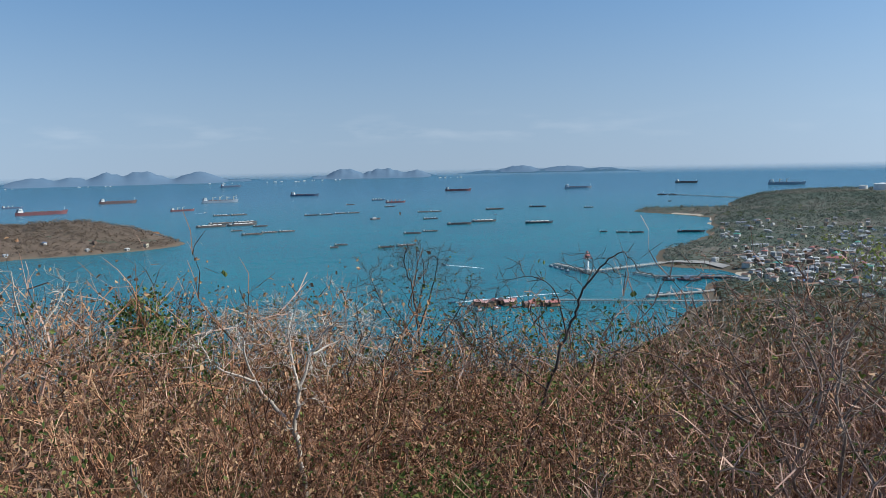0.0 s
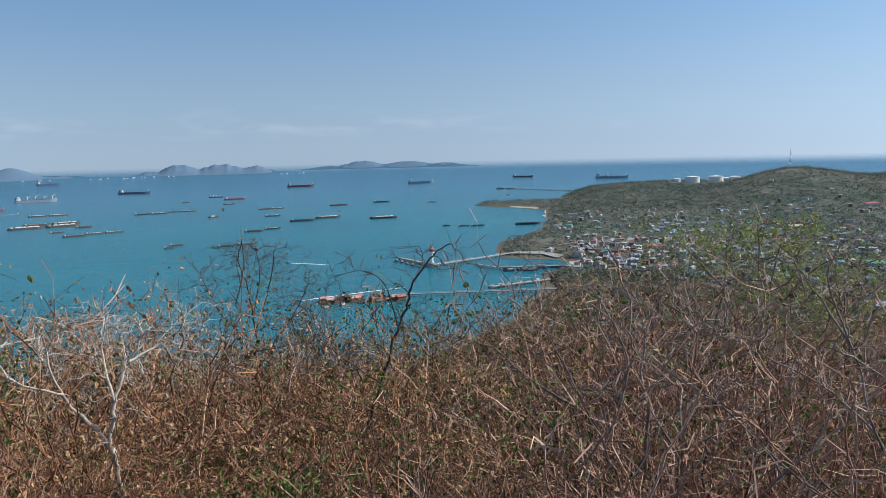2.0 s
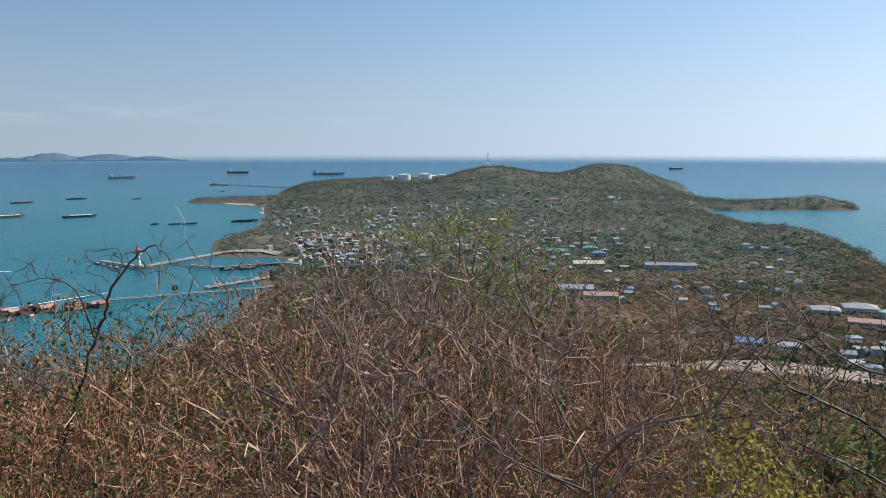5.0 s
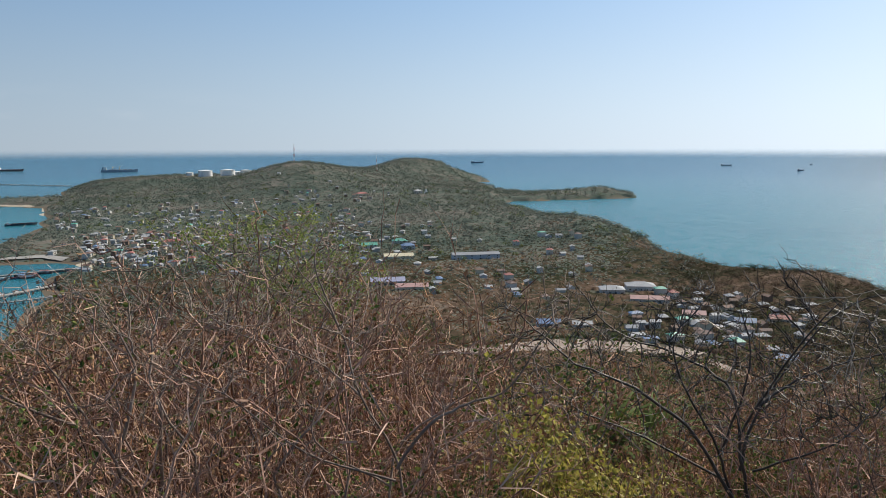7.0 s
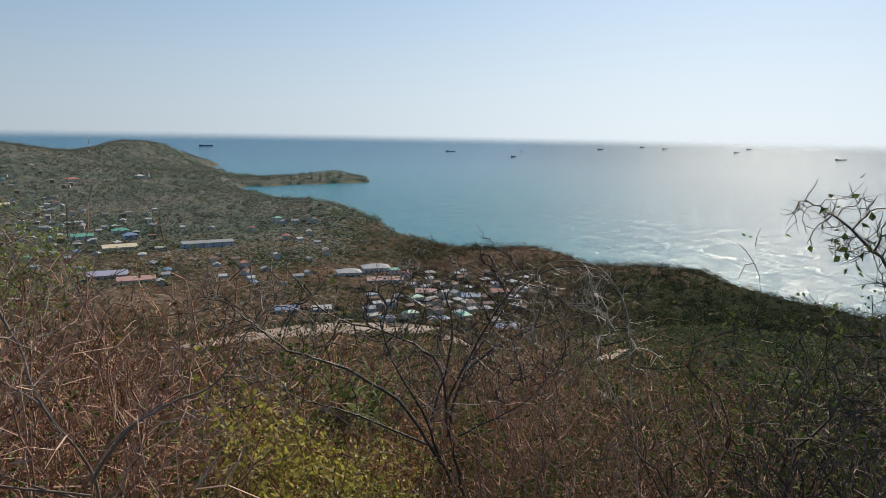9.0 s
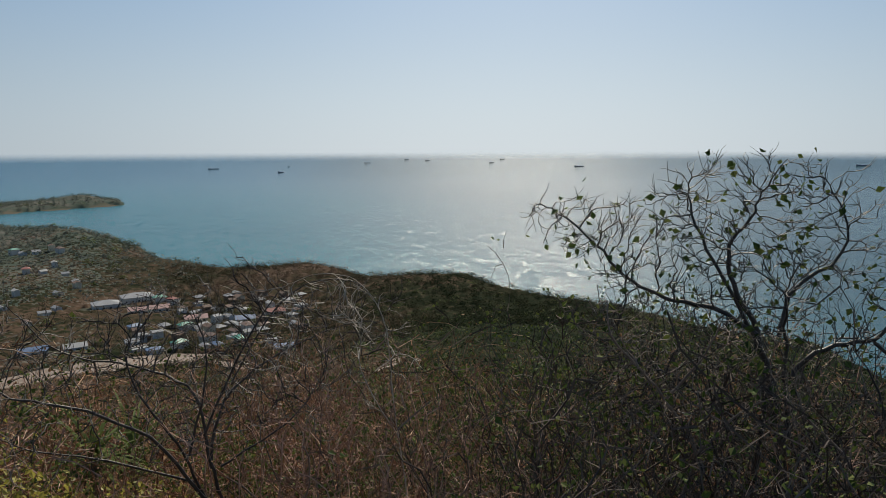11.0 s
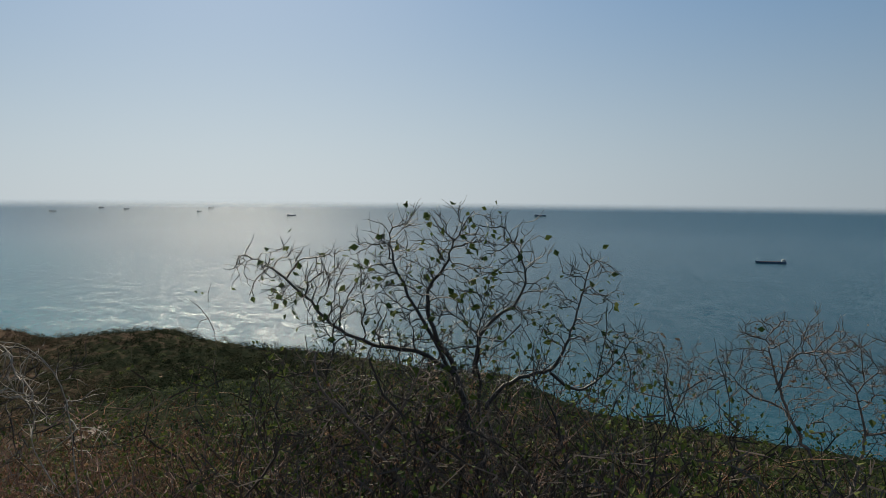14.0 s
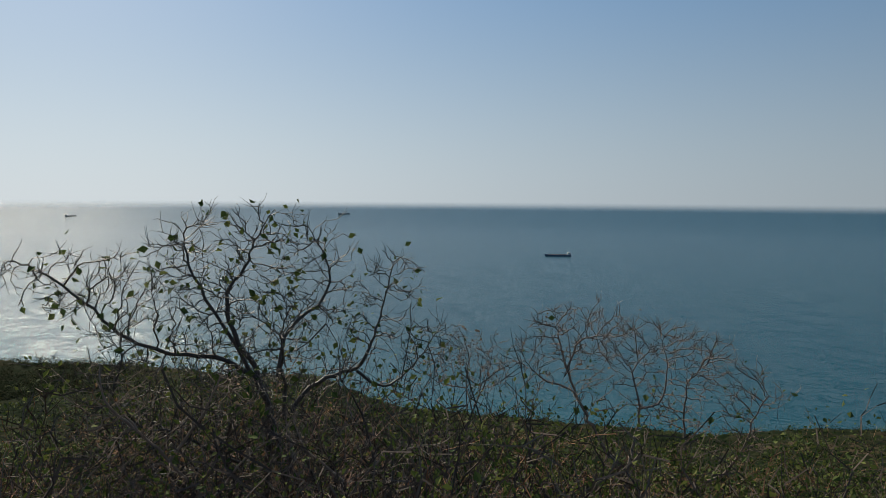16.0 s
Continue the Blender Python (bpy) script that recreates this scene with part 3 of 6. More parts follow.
M_WALLS = [paint("white_plaster", (0.58, 0.56, 0.52)), paint("cream_plaster", (0.62, 0.55, 0.42)), paint("grey_block", (0.36, 0.35, 0.33)), paint("pale_blue_plaster", (0.45, 0.5, 0.54)), paint("brown_board", (0.2, 0.14, 0.1))]
M_ROOFS = {"zinc": paint("zinc_sheet", (0.31, 0.32, 0.335), 0.7), "white": paint("white_sheet", (0.46, 0.46, 0.45), 0.8), "rust": paint("rusty_sheet", (0.2, 0.14, 0.12), 0.8), "red": paint("red_tile", (0.36, 0.14, 0.12), 0.7), "pink": paint("faded_pink_sheet", (0.5, 0.3, 0.27), 0.6), "blue": paint("blue_sheet", (0.16, 0.24, 0.38), 0.5), "green": paint("green_sheet", (0.12, 0.36, 0.27), 0.5), "cream": paint("cream_sheet", (0.66, 0.58, 0.4), 0.6), "lilac": paint("lilac_grey_sheet", (0.4, 0.4, 0.52), 0.5), "brown": paint("brown_tile", (0.2, 0.13, 0.1), 0.8)}
M_PANE = paint("dark_window", (0.03, 0.04, 0.05), 0.15, 0.3)
M_TIMBER = paint("dark_timber", (0.12, 0.085, 0.06), 0.8)
M_CONCRETE = paint("pale_concrete", (0.34, 0.325, 0.3), 0.9)
M_WHITE = paint("white_paint", (0.78, 0.77, 0.74), 0.45, 0.15)
M_RED = paint("red_paint", (0.4, 0.07, 0.05), 0.5)
M_FOAM = paint("white_foam", (0.8, 0.83, 0.85), 0.9, 0.2)

# ---- houses ----
def house(sx, sy, h, roof, wall, hipped=False, name="house", label="", group="", storeys=1):
    ob = new(name)
    tagged(ob, label, "house" if name == "house" else "building", group)
    rise = sy * (0.22 if sy < 14 else 0.14)
    if hipped:
        w = part("wall", boxes((0, 0, -1.5, sx, sy, h + 1.5)), wall, ob)
        part("roof", hip(sx, sy, h, rise * 1.2), M_ROOFS[roof], ob)
    else:
        w = part("wall", pentagon_wall(sx, sy, h, rise), wall, ob)
        part("roof", gable(sx, sy, h, rise), M_ROOFS[roof], ob)
    n = max(1, int(sx / 5)) if name != "house" else 1
    win = bpy.data.meshes.new("window")
    bm = boxes((0, 0, 0, 1.4, 0.16, 1.3))
    bm.to_mesh(win), bm.free()
    win.materials.append(M_PANE)
    for s in range(storeys):
        for side in ((-1, 1) if name != "house" else (-1,)):
            for i in range(n):
                if n > 6 and i % 2:
                    continue
                o = part("window", win, None, w)
                o.location = (-sx / 2 + (i + 0.5) * sx / n, side * (sy / 2 + 0.03), 1.0 + s * 3.1)
    d = part("door", boxes((0, 0, 0, 1.0, 0.14, 2.1)), M_TIMBER, w)
    d.location = (sx * 0.12, -sy / 2 - 0.03, 0)
    return ob


hr = random.Random(11)
HOUSES = []
for roof, hue, n in (("zinc", "weathered zinc", 7), ("white", "pale white sheet", 6), ("rust", "rusty sheet", 3), ("red", "red tile", 1), ("blue", "blue sheet", 1), ("green", "green sheet", 1), ("brown", "brown tile", 3)):
    for k in range(n):
        two = hr.random() < 0.4
        HOUSES.append(house(hr.uniform(6.5, 11), hr.uniform(5, 7.5), 6.2 if two else 3.3, roof, hr.choice(M_WALLS), hr.random() < 0.3, label=f"{'two-storey' if two else 'low'} town house with a {hue} roof", group="houses of the town", storeys=2 if two else 1))
homes = []


def settle(count, bear, dist, gap=10.5, weights=None):
    for _ in range(count):
        for _ in range(15):
            az, r = hr.uniform(*bear), hr.uniform(*dist) * CHART
            p = polar(az, r)
            if all((p.x - q[0]) ** 2 + (p.y - q[1]) ** 2 > (gap + q[2]) ** 2 for q in homes):
                z = land_z(p.x, p.y)
                if z > SEA + 2.0:
                    homes.append((p.x, p.y, 0.0))
                    CLEAR.append((p.x, p.y, 6.8))
                    copy_thing(hr.choice(HOUSES), Matrix.Translation((p.x, p.y, z)) @ Matrix.Rotation(hr.choice((0.6, 2.17)) + hr.uniform(-0.25, 0.25), 4, "Z"))
                    break


def landmark(x, y, sx, sy, h, turn, roof, wall, label, hipped=False, storeys=1):
    x, y, sx, sy, h = x * CHART, y * CHART, sx * 1.1, sy * 1.15, h * 0.85
    b = house(sx, sy, h, roof, wall, hipped, "building", label, "", storeys)
    b.matrix_world = Matrix.Translation((x, y, land_z(x, y))) @ Matrix.Rotation(radians(turn), 4, "Z")
    homes.append((x, y, max(sx, sy) / 2))
    c, s = math.cos(radians(turn)), math.sin(radians(turn))
    for k in np.linspace(-0.5, 0.5, max(2, int(sx / 8))):
        CLEAR.append((x + c * k * sx, y + s * k * sx, sy / 2 + 3))


W = M_WALLS
landmark(510, 282, 32, 11, 5, -52, "cream", W[1], "long single-storey hall with a cream sheet roof")
landmark(536, 226, 52, 9, 7.5, -55, "zinc", W[3], "long two-storey school block with pale blue walls", storeys=2)
landmark(412, 236, 30, 12, 5, -58, "lilac", W[2], "shed with a lilac-grey sheet roof")
landmark(402, 213, 28, 10, 5, -58, "pink", W[1], "long shed with a faded pink sheet roof")
landmark(452, 98, 20, 15, 5.5, -70, "zinc", W[0], "broad hall with a grey hipped roof", True)
landmark(470, 84, 24, 16, 6, -70, "zinc", W[0], "large hall with a grey hipped roof", True)
landmark(436, 72, 30, 9, 4.5, -75, "pink", W[0], "long low building with a faded pink roof")
landmark(410, 44, 16, 9, 4, -80, "pink", W[1], "building with a faded pink roof")
landmark(404, 18, 14, 9, 4, -80, "blue", W[0], "building with a blue sheet roof")
landmark(420, 2, 14, 9, 4, -75, "red", W[0], "building with an orange-red tile roof")
landmark(352, 108, 16, 9, 4, -68, "blue", W[0], "white building with a blue roof beside the bare yard")
landmark(358, 92, 13, 8, 3.6, -68, "white", W[3], "white shed beside the bare yard")
landmark(332, -2, 12, 8, 4, -80, "blue", W[0], "white and blue building below the slope")
landmark(555, 338, 22, 11, 6, -50, "green", W[0], "building with a green sheet roof", storeys=2)
landmark(585, 322, 18, 10, 6, -52, "green", W[0], "building with a pale green roof", True, 2)
landmark(560, 300, 15, 10, 7, -50, "blue", W[3], "pale blue two-storey building", True, 2)
landmark(970, 600, 24, 16, 7, -32, "red", W[1], "temple hall with a broad red roof", True)
landmark(1055, 546, 16, 10, 8, -30, "white", W[0], "white temple building on the wooded slope", True)
landmark(745, 545, 26, 9, 5, -40, "cream", W[1], "long hall with a cream roof")
landmark(440, 480, 12, 9, 9, -45, "white", W[0], "white four-storey block in the town", True, 4)
landmark(462, 500, 11, 8, 8, -45, "zinc", W[3], "pale blue three-storey block in the town", True, 3)
landmark(520, 535, 22, 10, 6, -42, "red", W[1], "building with a red tile roof", True, 2)
landmark(433, 590, 8, 6, 5.5, 20, "white", W[0], "white building on the waterfront", True, 2)
settle(130, (37.5, 47), (620, 830), 7.5)
settle(190, (36.5, 59), (700, 1180), 9.5)
settle(75, (46, 64), (520, 800), 9.5)
settle(40, (58, 76), (430, 680), 11)
settle(60, (79, 92), (345, 470), 8.0)
settle(10, (52, 64), (1100, 1350), 22)
settle(6, (-15.5, -5), (975, 1020), 16)
for ob in HOUSES:
    for o in (*ob.children_recursive, ob):
        bpy.data.objects.remove(o)
# the farthest roofs of the town, too small to tell apart, are one mesh
bpy.context.view_layer.update()
town = sorted((o for o in scene.objects if o.name.split(".")[0] == "house"), key=lambda o: o.matrix_world.translation.xy.length)
v, f, which, coats = [], [], [], []
for ob in town[290:]:
    for o in ob.children_recursive:
        mat = o.data.materials[0]
        if mat not in coats:
            coats.append(mat)
        f += [[len(v) + i for i in q.vertices] for q in o.data.polygons]
        which += [coats.index(mat)] * len(o.data.polygons)
        v += [o.matrix_world @ q.co for q in o.data.vertices]
    for o in (*ob.children_recursive, ob):
        bpy.data.objects.remove(o)
far_roofs = mesh("far_houses", v, f, coats[0])
for mat in coats[1:]:
    far_roofs.materials.append(mat)
far_roofs.polygons.foreach_set("material_index", which)
tagged(part("far_houses", far_roofs), "far houses of the town with mixed sheet and tile roofs", "houses", kind="stuff")


def temple_spire(x, y, h):
    x, y = x * CHART, y * CHART
    ob = thing("temple_spire", (x, y, land_z(x, y) - 0.5), 0, "slender white temple spire among the trees", "spire")
    part("base", cylinder(h * 0.22, h * 0.2, 0, h * 0.2), M_WHITE, ob)
    part("bell", cylinder(h * 0.17, h * 0.06, h * 0.2, h * 0.55), M_WHITE, ob)
    part("finial", cylinder(h * 0.05, 0.05, h * 0.55, h), M_ROOFS["cream"], ob)


temple_spire(1062, 535, 20)


def mast(x, y, h):
    """A lattice mast painted in red and white bands."""
    x, y = x * CHART, y * CHART
    ob = thing("radio_mast", (x, y, land_z(x, y)), 0.4, "red and white lattice radio mast on the hill", "mast", "radio masts")
    bands = 6
    for k in range(bands):
        z0, z1 = h * k / bands, h * (k + 1) / bands
        w0, w1 = 3.0 * (1 - 0.8 * k / bands), 3.0 * (1 - 0.8 * (k + 1) / bands)
        segs = []
        for i in range(4):
            a, b = math.pi / 2 * i + 0.78, math.pi / 2 * (i + 1) + 0.78
            segs.append((w0 * math.cos(a), w0 * math.sin(a), z0, w1 * math.cos(a), w1 * math.sin(a), z1, 0.22, 0.2))
            segs.append((w0 * math.cos(a), w0 * math.sin(a), z0, w1 * math.cos(b), w1 * math.sin(b), z1, 0.12, 0.12))
        part("lattice_section", tubes("lattice_section", segs, M_RED if k % 2 == 0 else M_WHITE), None, ob)


mast(1330, 785, 50)
mast(1210, 905, 56)


def tank(x, y, r, h):
    ob = thing("storage_tank", (x, y, land_z(x, y) + 1), 0, "large white cylindrical storage tank on the headland", "tank", "storage tanks")
    part("shell", cylinder(r, r, -3, h, 32), M_WHITE, ob)
    part("roof", cylinder(r * 1.01, r * 0.1, h + 0.02, h + r * 0.12, 32), M_WHITE, ob)
    part("rim_walkway", cylinder(r * 1.04, r * 1.04, h - 0.5, h, 32), M_CONCRETE, ob)


for bearing, dist, r, h in ((46.7, 1712, 15, 12), (48.3, 1712, 16, 12), (49.6, 1780, 12, 11), (50.2, 1790, 11, 10), (50.8, 1800, 11, 10), (51.4, 1810, 10, 10), (49.0, 1830, 11, 10), (45.6, 1760, 8, 6)):
    p = polar(bearing, dist * CHART)
    tank(p.x, p.y, r * CHART, h * CHART)
    for near in range(0, 130, 20):
        q = polar(bearing, dist * CHART - near)
        CLEAR.append((q.x, q.y, r * CHART + 6))

# ---- piers and the lighthouse ----
def pier(name, a, b, width, label, deck=2.6, rail=False):
    a, b = Vector((a[0] * CHART, a[1] * CHART, SEA)), Vector((b[0] * CHART, b[1] * CHART, SEA))
    width, deck = width * 1.35, deck * 1.2
    d = b - a
    n = max(2, int(d.length / 6))
    ob = thing(name, a, math.atan2(d.y, d.x), label, "pier", "piers")
    part("deck", boxes((d.length / 2, 0, deck - 0.6, d.length, width, 0.6)), M_CONCRETE, ob)
    for s in (-1, 1):
        part("kerb", boxes((d.length / 2, s * (width / 2 - 0.15), deck, d.length, 0.25, 0.35)), M_CONCRETE, ob)
    me = bpy.data.meshes.new("pile")
    bm = cylinder(0.35, 0.35, -3, deck - 0.55, 8)
    bm.to_mesh(me), bm.free()
    me.materials.append(M_CONCRETE)
    for k in range(n + 1):
        for s in (-1, 1):
            o = part("pile", me, None, ob)
            o.location = (d.length * k / n, s * (width / 2 - 0.7), 0)
    if rail:
        for s in (-1, 1):
            segs = [(0, s * width / 2, deck + 1.1, d.length, s * width / 2, deck + 1.1, 0.09, 0.09)]
            segs += [(d.length * k / n, s * width / 2, deck, d.length * k / n, s * width / 2, deck + 1.1, 0.08, 0.08) for k in range(n + 1)]
            part("railing", tubes("railing", segs, M_WHITE), None, ob)
    return ob


pier("pier", (397, 616), (303, 592), 4.5, "long pale concrete pier to the lighthouse", 2.8, True)
pier("pier", (305, 590), (298, 655), 6, "concrete pier head with a mooring quay", 2.6)
pier("pier", (400, 520), (344, 545), 5, "pier with fishing boats moored along it", 2.4)
pier("pier", (344, 545), (338, 574), 4, "short pier arm with moored boats", 2.4)
pier("pier", (360, 470), (288, 468), 4, "low landing pier in front of the town", 2.2)
pier("pier", (330, 428), (215, 478), 3.5, "long narrow pier to the floating huts", 2.4, True)
pier("pier", (1240, 1560), (1212, 1880), 8, "far jetty running out from the headland", 3.0)


def lighthouse(x, y):
    ob = thing("lighthouse", (x * CHART, y * CHART, SEA + 3.4), 0.3, "white lighthouse tower with a red-railed gallery on the pier head", "lighthouse")
    part("plinth", cylinder(4.0, 3.6, -2.6, 1.6, 8), M_CONCRETE, ob)
    part("tower", cylinder(1.9, 1.35, 1.6, 11.5, 16), M_WHITE, ob)
    gal = part("gallery", cylinder(1.4, 4.2, 11.0, 12.2, 16), M_WHITE, ob)
    segs = []
    for k in range(16):
        a, b = 2 * math.pi * k / 16, 2 * math.pi * (k + 1) / 16
        segs.append((4.1 * math.cos(a), 4.1 * math.sin(a), 12.2, 4.1 * math.cos(a), 4.1 * math.sin(a), 13.6, 0.1, 0.1))
        segs.append((4.1 * math.cos(a), 4.1 * math.sin(a), 13.6, 4.1 * math.cos(b), 4.1 * math.sin(b), 13.6, 0.12, 0.12))
    part("railing", tubes("railing", segs, M_RED), None, gal, "red railing")
    part("lantern_room", cylinder(2.2, 2.2, 12.2, 15.2, 10), M_ROOFS["rust"], ob)
    part("roof", cylinder(3.4, 1.2, 15.2, 16.6, 10), M_ROOFS["red"], ob)
    part("cupola", cylinder(1.1, 1.1, 16.6, 18.0, 8), M_WALLS[0], ob)
    part("cap", cylinder(1.6, 0.1, 18.0, 20.0, 8), M_ROOFS["red"], ob)
    ob.scale = (1.4, 1.4, 1.4)


lighthouse(302, 594)


def ribbon(name, pts, width, mat, label, category, lift=0.25, kind="structure"):
    """A strip draped on the ground along a line."""
    pts, width = [(x * CHART, y * CHART) for x, y in pts], width * CHART
    v, f = [], []
    for i in range(len(pts) - 1):
        a, b = Vector((*pts[i], 0)), Vector((*pts[i + 1], 0))
        n = max(2, int((b - a).length / 5))
        side = Vector((-(b - a).y, (b - a).x, 0)).normalized() * width / 2
        for k in range(n + 1):
            p = a + (b - a) * k / n
            for j in range(-2, 3):
                q = p + side * j / 2
                v.append((q.x, q.y, land_z(q.x, q.y) + lift))
            if k:
                m = len(v)
                for j in range(4):
                    f.append((m - 10 + j, m - 5 + j, m - 4 + j, m - 9 + j))
    for i in range(len(pts)):
        CLEAR.append((*pts[i], width / 2 + 1))
    for i in range(len(pts) - 1):
        for k in np.linspace(0, 1, 8):
            CLEAR.append((pts[i][0] + (pts[i + 1][0] - pts[i][0]) * k, pts[i][1] + (pts[i + 1][1] - pts[i][1]) * k, width / 2 + 1.5))
    return tagged(part(name, mesh(name, v, f, mat)), label, category, kind=kind)


ribbon("yard", [(262, 118), (292, 106), (318, 84), (326, 52), (318, 34)], 30, M_EARTH, "bare levelled earth yard below the hill", "yard")
ribbon("road", [(318, 34), (300, 22), (268, 12), (240, 4)], 7, M_EARTH, "pale dirt road up the slope", "road", 0.3)
ribbon("road", [(170, -24), (186, -28), (205, -36)], 5, M_EARTH, "short bare track in the scrub", "road", 0.3)
ribbon("sea_wall", [(398, 618), (409, 606), (424, 588), (428, 566)], 9, M_CONCRETE, "pale concrete sea wall and promenade", "sea wall", 1.6)
ribbon("beach", [(424, 540), (408, 526), (392, 517)], 10, M_SAND, "small sandy beach in the harbour", "beach", 0.5)
ribbon("beach", [(672, 936), (720, 1000), (790, 1098), (795, 1140), (785, 1200)], 9, M_SAND, "narrow sandy shore of the bay", "beach", 0.4)

# ---- ships ----
def hull_mesh(L, B, D, sheer, raked=0.5, n=14):
    """A ship's hull: bow at +x, rounded stern, deck with sheer and a bulwark."""
    bm = bmesh.new()
    rows = []
    for i in range(n + 1):
        t = i / n
        x = -L / 2 + L * t
        w = B / 2 * min(1, 0.72 + 3.0 * t) * (1 if t < 0.8 else max(0.03, 1 - ((t - 0.8) / 0.2) ** 1.8))
        z = D + sheer * max(0, (t - 0.78) / 0.22) ** 2 + sheer * 0.4 * max(0, (0.15 - t) / 0.15) ** 2
        lo = x + (-raked * D * max(0, (t - 0.85) / 0.15))
        rows.append([bm.verts.new(q) for q in ((lo, -w * 0.92, -2.0), (x, -w, z), (x, -w * 0.94, z - 0.5), (x, w * 0.94, z - 0.5), (x, w, z), (lo, w * 0.92, -2.0))])
    for a, b in zip(rows, rows[1:]):
        for j in range(5):
            bm.faces.new((a[j], b[j], b[j + 1], a[j + 1]))
    bm.faces.new(rows[0][::-1]), bm.faces.new(rows[-1])
    bmesh.ops.recalc_face_normals(bm, faces=bm.faces)
    return bm


# hull paints, lightened in the colour itself for the haze at that distance
M_HULLS = {"black": paint("black_hull", (0.06, 0.07, 0.085), 0.5), "red": paint("dull_red_hull", (0.2, 0.085, 0.09), 0.6), "navy": paint("navy_hull", (0.1, 0.14, 0.21), 0.5), "grey": paint("grey_hull", (0.28, 0.33, 0.38), 0.5), "rust": paint("rusty_hull", (0.15, 0.1, 0.095), 0.8), "brown": paint("brown_barge", (0.12, 0.11, 0.105), 0.8)}
M_DECK = paint("rust_red_deck", (0.16, 0.09, 0.085), 0.8)
M_CARGO = material("bulk_cargo", [(0.3, (0.16, 0.13, 0.1)), (0.7, (0.34, 0.29, 0.23))], scale=0.4, rough=0.95, bump=0.6, bump_scale=1.5)
M_TARP = paint("pale_tarpaulin", (0.55, 0.55, 0.52), 0.8)
M_CRANE = paint("pale_crane", (0.6, 0.56, 0.45), 0.5)


def ship(x, y, L, turn, hull="black", cranes=0, label="", red_cranes=False):
    """A bulk carrier: hull, hatches, deckhouse and funnel aft, cranes or masts."""
    r = math.hypot(x, y)
    B, D = L * 0.15, L * 0.062
    ob = thing("cargo_ship", (x, y, sea_level(r)), radians(turn), label or f"{hull} bulk carrier at anchor with its white deckhouse aft", "ship", "ships at anchor")
    hl = part("hull", hull_mesh(L, B, D, D * 0.5), M_HULLS[hull], ob)
    part("deck", boxes((0.02 * L, 0, D - 0.45, L * 0.74, B * 0.86, 0.12)), M_DECK, ob)
    dh = part("deckhouse", boxes((-0.4 * L, 0, D - 0.4, L * 0.1, B * 0.8, L * 0.035), (-0.4 * L, 0, D - 0.4 + L * 0.035, L * 0.08, B * 0.7, L * 0.03), (-0.395 * L, 0, D - 0.4 + L * 0.065, L * 0.06, B * 0.95, L * 0.022)), M_WHITE, ob)
    part("bridge_window", boxes((-0.364 * L, 0, D - 0.4 + L * 0.072, 0.1, B * 0.8, L * 0.008)), M_PANE, dh)
    part("funnel", boxes((-0.455 * L, 0, D - 0.4, L * 0.03, B * 0.3, L * 0.085)), M_HULLS["navy" if hull != "navy" else "red"], ob)
    for k in range(5):
        part("hatch_cover", boxes((-0.27 * L + k * 0.138 * L, 0, D - 0.4, L * 0.1, B * 0.62, L * 0.016, 0.2)), M_DECK if k % 2 else M_HULLS["rust"], ob)
    part("foremast", tubes("foremast", [(0.44 * L, 0, D, 0.44 * L, 0, D + L * 0.1, 0.5, 0.25)], M_WHITE), None, ob)
    for k in range(cranes):
        cx = -0.2 * L + k * 0.19 * L
        m = M_RED if red_cranes else M_CRANE
        crane = part("crane_post", tubes("crane_post", [(cx, 0, D - 0.4, cx, 0, D + L * 0.105, L * 0.012, L * 0.009)], m), None, ob)
        part("crane_jib", tubes("crane_jib", [(cx, 0, D + L * 0.07, cx + L * 0.1, B * 0.2, D + L * (0.14 if k % 2 else 0.09), L * 0.007, L * 0.004)], m), None, crane)


def barge(x, y, L, turn, load="cargo", hull="brown"):
    """A flat cargo barge, loaded, covered or empty, with its small cabin aft."""
    r = math.hypot(x, y)
    B, D = max(5.0, L * 0.24), max(1.6, L * 0.055)
    state = {"cargo": "heaped with bulk cargo", "tarp": "covered with pale tarpaulins", "empty": "riding empty"}[load]
    ob = thing("barge", (x, y, sea_level(r)), radians(turn), f"flat {hull} cargo barge {state}", "barge", "barges at anchor")
    part("hull", hull_mesh(L, B, D, D * 0.4, 0.9, 10), M_HULLS[hull], ob)
    part("coaming", boxes((0.02 * L, B * 0.36, D - 0.4, L * 0.68, 0.4, 1.3), (0.02 * L, -B * 0.36, D - 0.4, L * 0.68, 0.4, 1.3), (0.36 * L, 0, D - 0.4, 0.4, B * 0.72, 1.3), (-0.32 * L, 0, D - 0.4, 0.4, B * 0.72, 1.3)), M_HULLS["rust"], ob)
    if load != "empty":
        for k in range(4):
            bm = bmesh.new()
            bmesh.ops.create_icosphere(bm, subdivisions=2, radius=1, matrix=Matrix.Translation((-0.23 * L + k * 0.165 * L, 0, D - 0.2)) @ Matrix.Diagonal((L * 0.1, B * 0.34, D * (0.55 if load == "cargo" else 0.75), 1)))
            part("cargo_heap" if load == "cargo" else "tarpaulin", bm, M_CARGO if load == "cargo" else M_TARP, ob)
    cab = part("cabin", boxes((-0.41 * L, 0, D - 0.4, L * 0.08, B * 0.55, 2.9)), M_WHITE, ob)
    part("cabin_roof", boxes((-0.41 * L, 0, D + 2.5, L * 0.095, B * 0.65, 0.25)), M_ROOFS["zinc"], cab)


